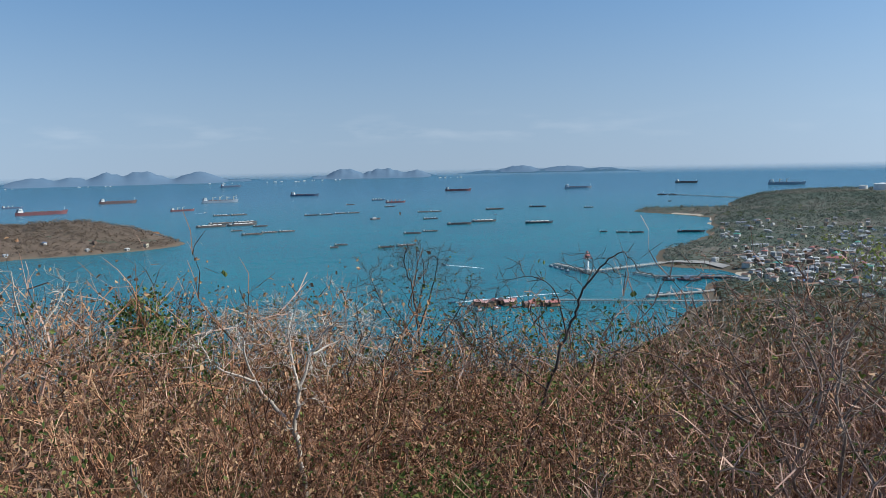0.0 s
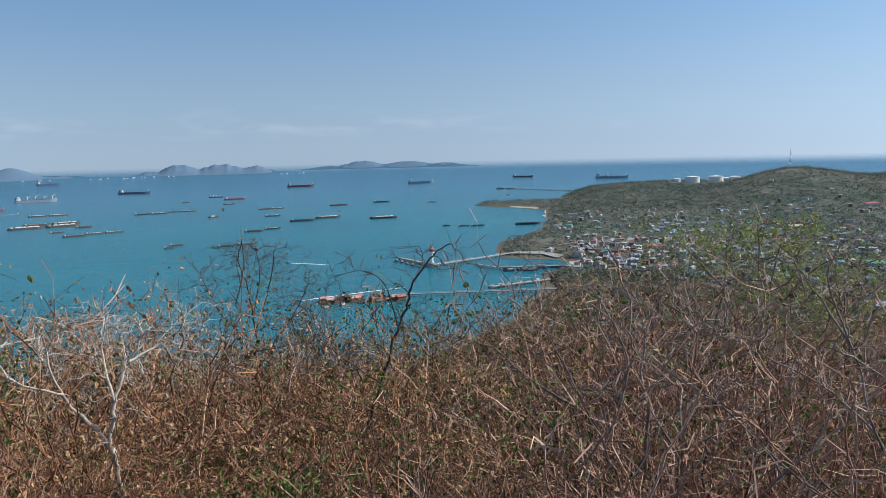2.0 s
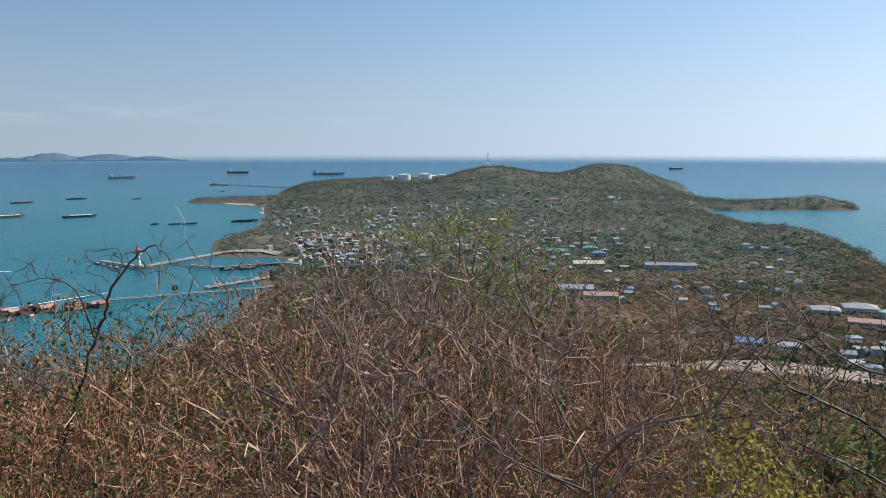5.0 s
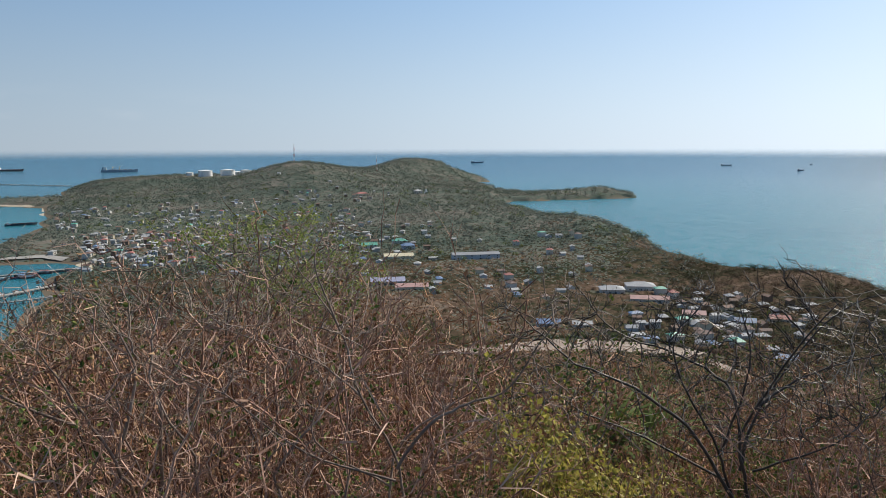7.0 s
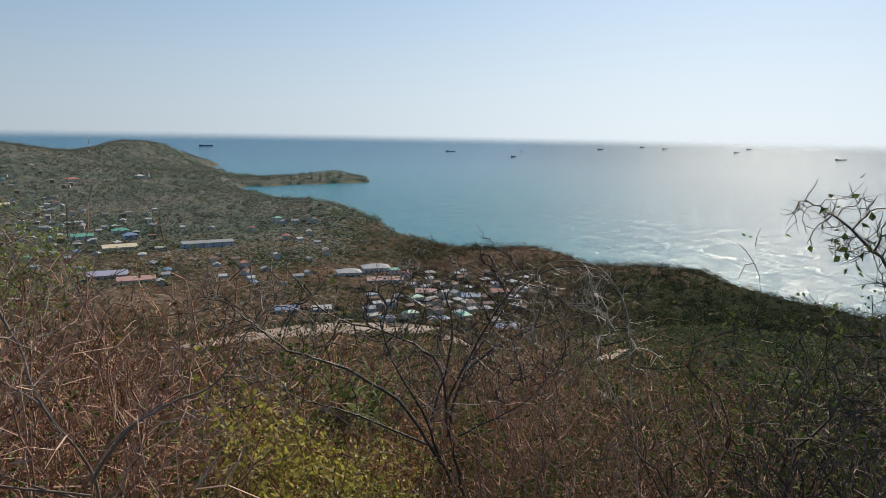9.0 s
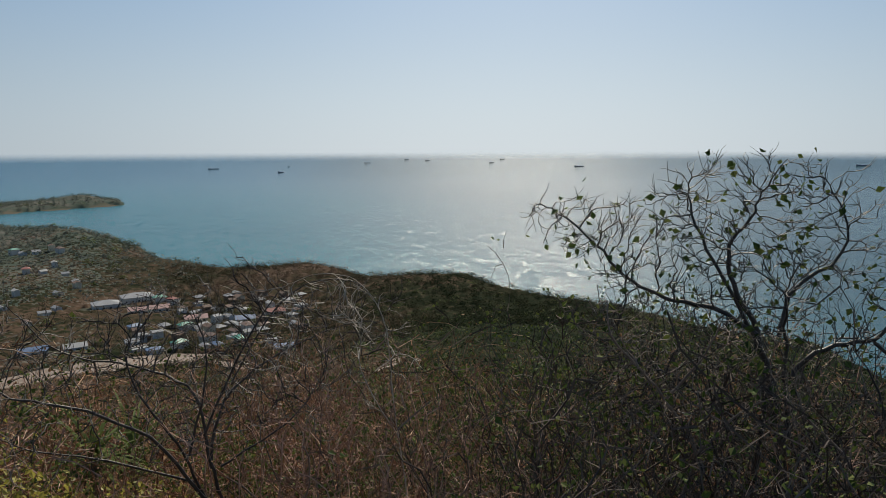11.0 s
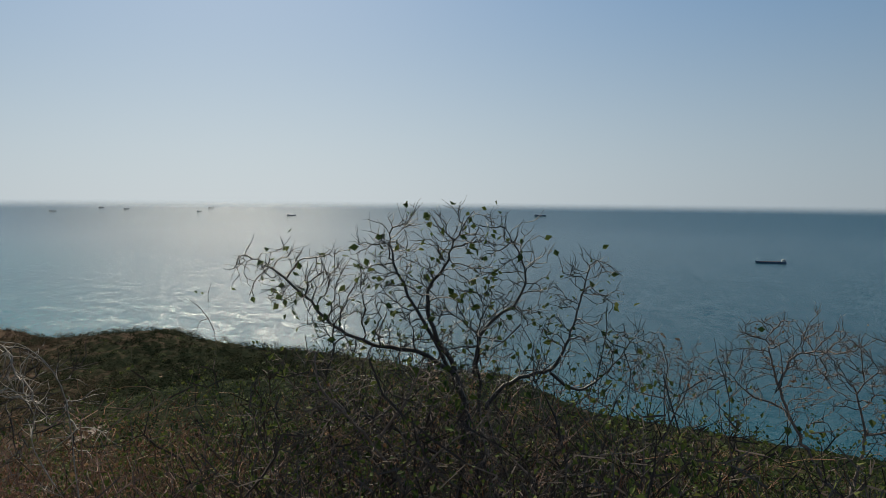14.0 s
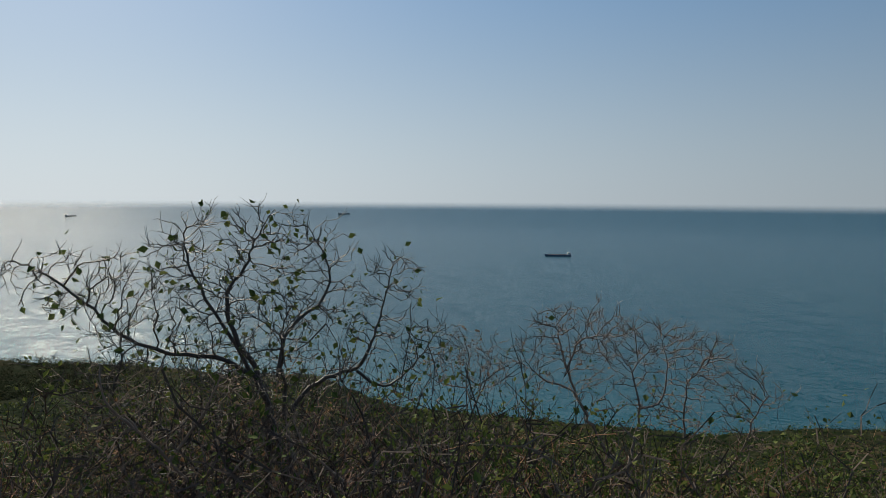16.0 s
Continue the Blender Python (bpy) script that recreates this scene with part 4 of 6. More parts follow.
def boat(x, y, L, turn, roof="white", hull="navy", name="boat", label=""):
    x, y, L = x * CHART, y * CHART, L * 1.25
    r = math.hypot(x, y)
    ob = thing(name, (x, y, sea_level(r)), radians(turn), label or f"small {hull} working boat with a {roof} wheelhouse roof", "boat", "small boats")
    part("hull", hull_mesh(L, L * 0.26, L * 0.09 + 0.3, L * 0.06, 0.8, 10), M_HULLS[hull], ob)
    cab = part("wheelhouse", boxes((-0.12 * L, 0, L * 0.09, L * 0.34, L * 0.17, L * 0.13)), M_WHITE, ob)
    part("wheelhouse_window", boxes((0.052 * L, 0, L * 0.15, 0.06, L * 0.14, L * 0.05)), M_PANE, cab)
    part("canopy", boxes((-0.16 * L, 0, L * 0.225, L * 0.46, L * 0.21, 0.12)), M_ROOFS[roof], ob)
    part("mast", tubes("mast", [(0.1 * L, 0, L * 0.1, 0.1 * L, 0, L * 0.42, 0.08, 0.05)], M_WHITE), None, ob)


sr = random.Random(5)
SHIPS = [(-918, 3526, 81), (-673, 2943, 170), (-520, 3676, 163), (-187, 2857, 86), (-64, 3474, 161), (-17, 4392, 115), (343, 3789, 144), (607, 3182, 60), (631, 2937, 83), (1147, 3745, 139), (1747, 3539, 143), (2346, 3456, 116), (2650, 3058, 172)]
SHIP_LOOK = [("navy", 2), ("red", 0), ("rust", 0), ("red", 2), ("grey", 4), ("navy", 0), ("navy", 0), ("navy", 3), ("red", 3), ("red", 0), ("grey", 0), ("rust", 0), ("grey", 2)]
for (x, y, L), (hull, cranes) in zip(SHIPS, SHIP_LOOK):
    side = -math.degrees(math.atan2(x, y))
    ship(x, y, L, side + sr.uniform(-12, 12), hull, cranes, red_cranes=(hull == "red" and cranes == 3))
SOUTH_SHIPS = [(4053, -36, 60, 62), (4344, -85, 26, 60), (4461, -551, 37, 20), (4554, -811, 33, 30), (4483, -930, 37, 40), (4300, -1290, 37, 40), (4419, -1394, 32, 25), (3953, -1709, 58, 25), (4258, 327, 56, 5), (4028, 1688, 75, 8), (988, -1659, 70, 12), (3240, -2979, 69, 10)]
for x, y, L, off in SOUTH_SHIPS:
    ship(x, y, L, -math.degrees(math.atan2(x, y)) + off + (180 if x < 1200 else 0), "navy", 0, "dark coaster at anchor on the open sea")
BARGES_WEST = [(-17, 2475, 109), (-8, 2108, 133), (-23, 2012, 161), (60, 1955, 39), (1, 1843, 30), (34, 1721, 49), (94, 1759, 82), (251, 2319, 94), (347, 2363, 83), (437, 2883, 36), (547, 2646, 42), (174, 1364, 18), (192, 1403, 26), (265, 1324, 33), (305, 1336, 39)]
BARGES_EAST = [(373, 1569, 42), (423, 1603, 37), (600, 2276, 82), (523, 1975, 44), (540, 1758, 65), (624, 1811, 68), (823, 2277, 63), (730, 1696, 73), (995, 2324, 60), (1122, 2195, 34), (754, 1408, 18), (782, 1378, 27), (808, 1364, 32), (911, 1323, 57)]
for k, (x, y, L) in enumerate(BARGES_WEST + BARGES_EAST):
    side = -math.degrees(math.atan2(x, y))
    load = ("tarp", "cargo", "tarp", "empty")[k % 4]
    # the last four are low floats and a breakwater, built as empty barges
    if 25 <= k:
        load = "empty"
    turn = side + sr.uniform(4, 16)
    n = 2 if L > 75 else 1
    for i in range(n):
        off = (i - (n - 1) / 2) * L / n
        barge(x + off * math.cos(radians(turn)), y + off * math.sin(radians(turn)), L / n * 0.97, turn, load if i == 0 else "tarp", "black" if k in (7, 10, 22, 28, 18) else "brown")
for x, y, L, turn in ((254, 1366, 24, 10), (199, 699, 7, 150), (148, 504, 7, 165), (-68, 1783, 9, 30), (494, 1365, 8, 10), (1021, 1572, 14, -10), (1205, 1840, 30, -20), (1190, 1870, 34, -25)):
    boat(x, y, L, turn, sr.choice(("white", "blue", "zinc")), sr.choice(("navy", "rust")))
for k in range(16):
    t = k / 15
    boat(402 - 56 * t + sr.uniform(-5, 5), 512 + 26 * t + sr.choice((-7, 8)), sr.uniform(8, 15), sr.uniform(130, 175), sr.choice(("red", "rust", "white", "blue")), sr.choice(("rust", "navy", "red")))
for k in range(7):
    boat(292 + 9 * k, 474 + sr.uniform(-2, 3), sr.uniform(8, 13), sr.uniform(-20, 20), sr.choice(("red", "rust", "white")), sr.choice(("rust", "navy")))
for k in range(4):
    boat(291, 612 + 12 * k, 10, 90, "white", "navy")


def wake(a, b, w):
    """A foaming wake on the water, widening away from the boat."""
    a, b, w = Vector((a[0] * CHART, a[1] * CHART, SEA + 0.08)), Vector((b[0] * CHART, b[1] * CHART, SEA + 0.08)), w * CHART
    n, v, f = 40, [], []
    side = Vector((-(b - a).y, (b - a).x, 0)).normalized()
    for k in range(n + 1):
        t = k / n
        p = a + (b - a) * t + side * 3 * math.sin(t * 2.6)
        half = w * (0.35 + 0.65 * t) * (1 - 0.75 * t) * sr.uniform(0.5, 1.2)
        v += [p - side * half, p + side * half]
        if k:
            f.append((2 * k - 2, 2 * k - 1, 2 * k + 1, 2 * k))
    tagged(part("wake", mesh("wake", v, f, M_FOAM)), "white foaming wake behind a boat", "wake", kind="stuff")


wake((199, 699), (226, 662), 3.2)
wake((148, 504), (236, 510), 3.0)
wake((-68, 1783), (-95, 1768), 4.0)


def hut(x, y, sx, sy, roof, turn):
    """A hut on a floating platform."""
    sx, sy = sx * 1.3, sy * 1.3
    ob = thing("floating_hut", (x * CHART, y * CHART, SEA), radians(turn), "wooden hut with a reddish roof on a floating platform", "hut", "floating huts")
    part("platform", boxes((0, 0, 0.2, sx + 4, sy + 3, 0.5)), M_TIMBER, ob)
    for i in (-1, 1):
        part("float", boxes((i * sx * 0.35, 0, -0.5, 1.4, sy + 2.5, 0.72)), M_HULLS["navy"], ob)
    w = part("wall", pentagon_wall(sx, sy, 2.6, sy * 0.25), M_WALLS[4], ob)
    w.location.z = 0.7 + 1.5
    w.scale.z = 0.8
    r = part("roof", gable(sx, sy, 2.6, sy * 0.25, 0.7), M_ROOFS[roof], ob)
    r.location.z = 1.9


for k in range(13):
    hut(163 + 4.2 * k + sr.uniform(-1.5, 1.5), 484 - 0.9 * k + sr.choice((-6, 0, 6)) + sr.uniform(-2, 2), sr.uniform(5, 9), sr.uniform(4, 6), sr.choice(("red", "pink", "red", "rust", "pink")), sr.choice((0, 90, 20)))
for k in range(5):
    boat(158 + 13 * k, 470 + sr.uniform(-3, 3), sr.uniform(8, 12), sr.uniform(-20, 30), "red", "rust")


def unit(v):
    return v / (np.linalg.norm(v) + 1e-9)


def grow(g, start, heading, length, radius, level, plan, out, tips):
    """One branch and its offshoots. plan[level]: steps, offshoots, their length, spread in degrees, wander, lift."""
    steps, kids, ratio, spread, wander, lift = plan[level]
    p, d = np.array(start, float), unit(np.array(heading, float))
    step = length / steps
    nodes = [p]
    for i in range(steps):
        d = unit(d + g.normal(size=3) * wander + np.array([0, 0, lift]))
        q = p + d * step * g.uniform(0.8, 1.2)
        r0, r1 = radius * (1 - 0.75 * i / steps), radius * (1 - 0.75 * (i + 1) / steps)
        out[min(level, len(out) - 1)].append((*p, *q, r0, r1))
        p = q
        nodes.append(p)
    tips.append((p, d))
    if level + 1 < len(plan):
        for k in range(kids):
            t = g.uniform(0.25, 1.0) if k else 1.0
            i = min(steps - 1, int(t * steps))
            base = nodes[i] + (nodes[i + 1] - nodes[i]) * (t * steps - i)
            axis = unit(nodes[i + 1] - nodes[i])
            side = unit(np.cross(axis, g.normal(size=3)))
            a = radians(spread) * g.uniform(0.6, 1.3)
            grow(g, base, axis * math.cos(a) + side * math.sin(a), length * ratio * g.uniform(0.7, 1.25), radius * (1 - 0.7 * t) * 0.6 + 0.001, level + 1, plan, out, tips)


def leaf_blades(g, tips, count, size, spread=0.06, droop=0.3):
    """Leaf blades, two triangles each with a fold along the rib, near the tips."""
    k = g.integers(0, len(tips), count)
    c = np.array([tips[i][0] for i in k]) + g.normal(size=(count, 3)) * spread
    u = g.normal(size=(count, 3)) + np.array([tips[i][1] for i in k]) * 0.5 - np.array([0, 0, droop])
    u /= np.linalg.norm(u, axis=1, keepdims=True)
    w = np.cross(u, g.normal(size=(count, 3)))
    w /= np.linalg.norm(w, axis=1, keepdims=True) + 1e-9
    nrm = np.cross(u, w)
    s = size * g.uniform(0.55, 1.3, (count, 1))
    tip, mid = c + u * s, c + u * s * 0.4
    left, right = mid + w * s * 0.36 + nrm * s * 0.12, mid - w * s * 0.36 + nrm * s * 0.12
    return np.stack([np.stack([c, left, tip], 1), np.stack([c, tip, right], 1)], 1).reshape(-1, 3, 3)


def stuff(ob):
    return tagged(ob, kind="stuff")


def colonize(g, P, parent, A, step, reach, kill, wander=0.25, lift=0.08, rounds=90):
    """Branches that grow step by step towards the free space marked by the points A, out of the nodes P."""
    P, parent = [np.array(p, float) for p in P], list(parent)
    kids = [0] * len(P)
    for q in parent:
        if q >= 0:
            kids[q] += 1
    A = np.array(A, float)
    best, near = np.full(len(A), 1e9), np.zeros(len(A), int)
    alive, fresh = np.ones(len(A), bool), list(range(len(P)))
    for _ in range(rounds):
        for k in fresh:
            d = np.linalg.norm(A - P[k], axis=1)
            m = d < best
            best[m], near[m] = d[m], k
        alive &= best > kill
        live = np.flatnonzero(alive & (best < reach))
        if not len(live):
            break
        pull = {}
        for a in live:
            v = A[a] - P[near[a]]
            pull[near[a]] = pull.get(near[a], 0) + v / (np.linalg.norm(v) + 1e-9)
        fresh = []
        for k, v in pull.items():
            if kids[k] > 2:
                alive[near == k] = False
                continue
            old = P[k] - P[parent[k]] if parent[k] >= 0 else np.array([0, 0, 1.0])
            q = P[k] + step * unit(unit(v) + 0.35 * unit(old) + g.normal(size=3) * wander + np.array([0, 0, lift])) * g.uniform(0.8, 1.2)
            kids[k] += 1
            P.append(q), parent.append(k), kids.append(0)
            fresh.append(len(P) - 1)
        if not fresh:
            break
    return P, parent


def thicken(parent, n, tip, power=2.3):
    """Each node's radius from those of its offshoots."""
    load = [0.0] * n
    for k in range(n - 1, -1, -1):
        load[k] = load[k] or tip ** power
        if parent[k] >= 0:
            load[parent[k]] += load[k]
    return [v ** (1 / power) for v in load]


def fringe(g, P, parent, first, count, length, thin, tips):
    """The finest twigs: short bent shoots off the outer nodes."""
    rows = []
    pick = g.integers(first, len(P), count)
    for k in pick:
        q = parent[k] if parent[k] >= 0 else k
        axis = unit(P[k] - P[q]) if k != q else np.array([0, 0, 1.0])
        d, p = unit(axis + g.normal(size=3) * 0.55 + np.array([0, 0, 0.22])), P[k]
        for i in range(2):
            e = p + d * length * g.uniform(0.3, 0.75)
            rows.append((*p, *e, thin * (1 - 0.3 * i), thin * (0.7 - 0.3 * i)))
            p, d = e, unit(d + g.normal(size=3) * 0.4 + np.array([0, 0, 0.1]))
        tips.append((p, d))
    return rows


def shrub(name, seed, stems, height, wide, mats, marks=620, step=0.1, tip=0.0022, fuzz=500, leaves=0, leaf=0.03, leaf_mat=None, label="", category="shrub", group="", wander=0.3):
    """A many-stemmed shrub or small tree, built at the origin: a domed tangle of forking, crooked branches."""
    g = np.random.default_rng(seed)
    P, parent = [], []
    for k in range(stems):
        a, lean = 6.28 * (k + g.uniform(0, 0.7)) / stems, g.uniform(0.15, 0.75)
        p, last = np.array([math.cos(a), math.sin(a), 0]) * g.uniform(0.03, 0.12), -1
        for i in range(max(2, int(0.22 * height / step))):
            P.append(p), parent.append(last)
            last = len(P) - 1
            p = p + step * unit(np.array([math.cos(a) * lean, math.sin(a) * lean, 1]) + g.normal(size=3) * 0.2)
    base = len(P)
    lobes = [(g.uniform(0, 6.28), g.uniform(0.25, 0.75), g.uniform(0.62, 1.0)) for _ in range(6)]
    A = []
    while len(A) < marks:
        a, q, up = lobes[g.integers(0, 6)]
        c = np.array([math.cos(a) * q * wide, math.sin(a) * q * wide, height * up * (1 - 0.35 * q)]) * g.uniform(0.55, 1.0)
        v = c + g.normal(size=3) * np.array([wide * 0.26, wide * 0.26, height * 0.14])
        if 0.14 * height < v[2] < height:
            A.append(v)
    P, parent = colonize(g, P, parent, A, step, 7 * step, 1.7 * step, wander, 0.02)
    rad = thicken(parent, len(P), tip)
    # each stem follows its thickest offshoot
    follow = {}
    for k in range(len(P)):
        if parent[k] >= 0 and (parent[k] not in follow or rad[k] > rad[follow[parent[k]]]):
            follow[parent[k]] = k
    ob, used = tagged(new(name), label, category, group), set()
    for k in [k for k in range(base) if parent[k] < 0]:
        line = [k]
        while line[-1] in follow and rad[line[-1]] > 2.2 * tip:
            line.append(follow[line[-1]])
            used.add(line[-1])
        if len(line) > 2:
            part("stem", pipe("stem", [P[i] for i in line], [rad[i] for i in line], mats[0], 5), None, ob)
    thickset, fine, tips = [], [], []
    ends = set(range(len(P))) - set(parent)
    for k in range(len(P)):
        if parent[k] >= 0 and k not in used:
            (thickset if rad[k] > 1.6 * tip else fine).append((*P[parent[k]], *P[k], min(rad[parent[k]], 1.3 * rad[k]), rad[k]))
        if k in ends and parent[k] >= 0:
            tips.append((P[k], unit(P[k] - P[parent[k]])))
    fine += fringe(g, P, parent, base, fuzz, step * 1.5, tip * 0.85, tips)
    stuff(part("branch_crown", tubes("branch_crown", thickset, mats[1]), None, ob))
    stuff(part("twig_crown", ribbons("twig_crown", fine, mats[2]), None, ob))
    if leaves:
        stuff(part("foliage", triangles("foliage", leaf_blades(g, tips, leaves, leaf, 0.05), leaf_mat or M_DRYLEAF), None, ob))
    return ob


KINDS = {
    "brown": [shrub("dry_shrub", 10 + k, 3, 2.6, 1.25, (M_BARK, M_TWIG, M_TWIG), 900, 0.095, 0.0024, 1300, 1500, 0.024, M_DRYLEAF, "leafless brown shrub thick with fine reddish twigs and withered leaves", group="dry shrubs on the slope") for k in range(4)],
    "bare": [shrub("bare_shrub", 30 + k, 3, 2.7, 1.5, (M_BARK, M_PALETWIG, M_PALETWIG), 760, 0.11, 0.0027, 560, 70, 0.03, M_DRYLEAF, "bare grey-brown shrub with long crooked branches", group="bare shrubs on the slope", wander=0.38) for k in range(5)],
    # for the backlit slope: its shade is put into the bark and twig colours
    "dark": [shrub("dark_shrub", 90 + k, 3, 2.5, 1.4, (M_GREYBARK, M_DARKBARK, M_BACKLITTWIG), 600, 0.12, 0.0034, 450, 420, 0.035, M_LEAF, "tangled shrub with thin crooked twigs and few leaves, coloured dark as if backlit", group="dark shrubs on the seaward slope", wander=0.38) for k in range(3)],
    "green": [shrub("leafy_shrub", 50 + k, 3, 2.4, 1.3, (M_DARKBARK, M_DARKBARK, M_TWIG), 500, 0.11, 0.0024, 400, 2400, 0.03, M_LEAF, "half-leafy shrub with olive green leaves", group="leafy shrubs on the slope") for k in range(3)],
}
proto_top = {}
for kind, obs in KINDS.items():
    for ob in obs:
        proto_top[ob.name] = float(np.percentile([v.co.z for c in ob.children for v in c.data.vertices], 97))

# how high the scrub reaches: degrees above level, by bearing
CREST = ([-40, -16, -11, -5, 1, 7, 11.7, 16, 21, 25, 32, 38, 45, 50, 56, 63, 70, 76, 83, 91, 100, 109, 116, 127, 134, 141, 148, 160, 172, 190],
         [-10.2, -10.2, -11.0, -10.4, -12.2, -13.4, -16.8, -16.2, -14.9, -14.4, -13.6, -11.6, -9.8, -9.2, -11.4, -15.2, -16.5, -16.0, -16.2, -17, -17.5, -16.5, -13.5, -12.5, -13.5, -15.5, -16.5, -17.5, -16.5, -16])
g = np.random.default_rng(3)
placed = []
# scrub kept low on the camera's sight lines to trees and bushes: bearings, reach, and how high it may rise
SIGHT_GAPS = [(2.5, 7.5, 11.6, -20), (10.5, 16.5, 16, -15.5), (29, 52, 6.0, -21), (19, 28, 7.6, -18.5), (76, 95, 5.0, -21), (52, 74, 4.4, -22), (112, 136, 6.0, -17), (70, 84, 5.8, -27), (2.5, 7.5, 7.2, -23), (3, 22, 5.3, -27), (-10, -3.5, 9.2, -15.5), (9.5, 17, 4.9, -30), (25, 32, 6.4, -20)]


def scatter(count, bear, dist, choose, gap, reach=(0.8, 1.02)):
    for _ in range(count):
        for _ in range(12):
            az, r = g.uniform(*bear), math.sqrt(g.uniform(dist[0] ** 2, dist[1] ** 2))
            p = polar(az, r)
            if all((p.x - q[0]) ** 2 + (p.y - q[1]) ** 2 > (gap * (q[2] + r) * 0.05 + gap * 0.4) ** 2 for q in placed):
                break
        else:
            continue
        z = land_z(p.x, p.y)
        drop = g.uniform(-2.5, 1.5) if az > 98 else g.uniform(2.5, 6.5) if r < 7.2 and not 34 < az < 60 else (g.uniform(-0.3, 3) if r < 11 else g.uniform(-0.8, 0.8))
        top = EYE + r * math.tan(radians(np.interp(az, *CREST) - drop))
        for b0, b1, far, high in SIGHT_GAPS:
            if b0 < az < b1 and r < far:
                top = min(top, EYE + r * math.tan(radians(high)))
        h = (top - z) * g.uniform(*reach)
        if h < 0.7:
            continue
        placed.append((p.x, p.y, r))
        ob = g.choice(np.array(KINDS[choose(az)], object))
        s = min(h, 6.5) / proto_top[ob.name]
        wide = s * g.uniform(0.85, 1.1)
        c = copy_thing(ob, Matrix.Translation((p.x, p.y, z - 0.05)) @ Matrix.Rotation(g.uniform(0, 6.28), 4, "Z"))
        c.scale = (wide, wide, s)


def mix(az):
    u = g.uniform()
    if az < 28:
        return "brown" if u < 0.66 else ("green" if u < 0.8 else "bare")
    if az < 62:
        return "bare" if u < 0.55 else ("brown" if u < 0.88 else "green")
    if 108 < az < 142:
        return "dark" if u < 0.55 else ("bare" if u < 0.7 else "green" if u < 0.85 else "brown")
    if az < 100:
        return "green" if u < 0.22 else ("bare" if u < 0.62 else "brown")
    if az < 110:
        return "green" if u < 0.3 else ("bare" if u < 0.6 else "brown")
    return "green" if u < 0.3 else ("dark" if u < 0.85 else "brown")


scatter(150, (-24, 100), (4.4, 11), mix, 0.7, (0.9, 1.08))
scatter(60, (100, 182), (5.0, 11), mix, 0.8, (0.8, 1.02))
scatter(16, (112, 146), (4.7, 6.6), lambda az: "dark", 0.5, (0.85, 1.05))
scatter(75, (-22, 28), (11, 19), mix, 0.55, (0.92, 1.1))
scatter(40, (-21, 24), (7.6, 13), lambda az: "brown" if g.uniform() < 0.8 else "bare", 0.4, (0.95, 1.1))
scatter(40, (28, 75), (11, 18), mix, 0.6, (0.9, 1.1))
scatter(30, (75, 100), (11, 22), mix, 0.7, (0.9, 1.05))
scatter(50, (100, 185), (11, 22), mix, 0.9, (0.75, 1.0))
for obs in KINDS.values():
    for ob in obs:
        for o in (*ob.children_recursive, ob):
            bpy.data.objects.remove(o)

def near_woods(p, r, az, z):
    return rng.uniform(size=len(r)) < np.clip((1150 - r) / 450, 0, 1)


def thin_town(p, r, az, z):
    """Fewer trees between the houses."""
    town = (az > 34) & (az < 51) & (r > 700) & (r < 1750)
    edge = (az > 49) & (az < 66) & (r > 800) & (r < 1800)
    return rng.uniform(size=len(r)) < np.where(town, 0.8, np.where(edge, 0.9, 1.0)) * np.clip((r - 620) / 450, 0, 1)


def crowns(x, y, cell, seed):
    """A roof of soft tree crowns, 0 to 1, and each crown's own tone; one crown to a cell, off its middle."""
    i0, j0 = np.floor(x / cell), np.floor(y / cell)
    high, tone = np.zeros_like(x), np.full_like(x, 0.5)
    for di in (-1, 0, 1):
        for dj in (-1, 0, 1):
            i, j = i0 + di, j0 + dj
            a, b, c = (np.modf(np.abs(np.sin(i * 127.1 + j * 311.7 + k * 74.7 + seed) * 43758.5453))[0] for k in (0, 1, 2))
            d = np.hypot(x - (i + 0.15 + 0.7 * a) * cell, y - (j + 0.15 + 0.7 * b) * cell) / (cell * (0.75 + 0.35 * c))
            h = (0.65 + 0.35 * c) * np.cos(np.clip(d, 0, 1) * math.pi / 2) ** 1.3
            tone = np.where(h > high, b, tone)
            high = np.maximum(high, h)
    return high, tone


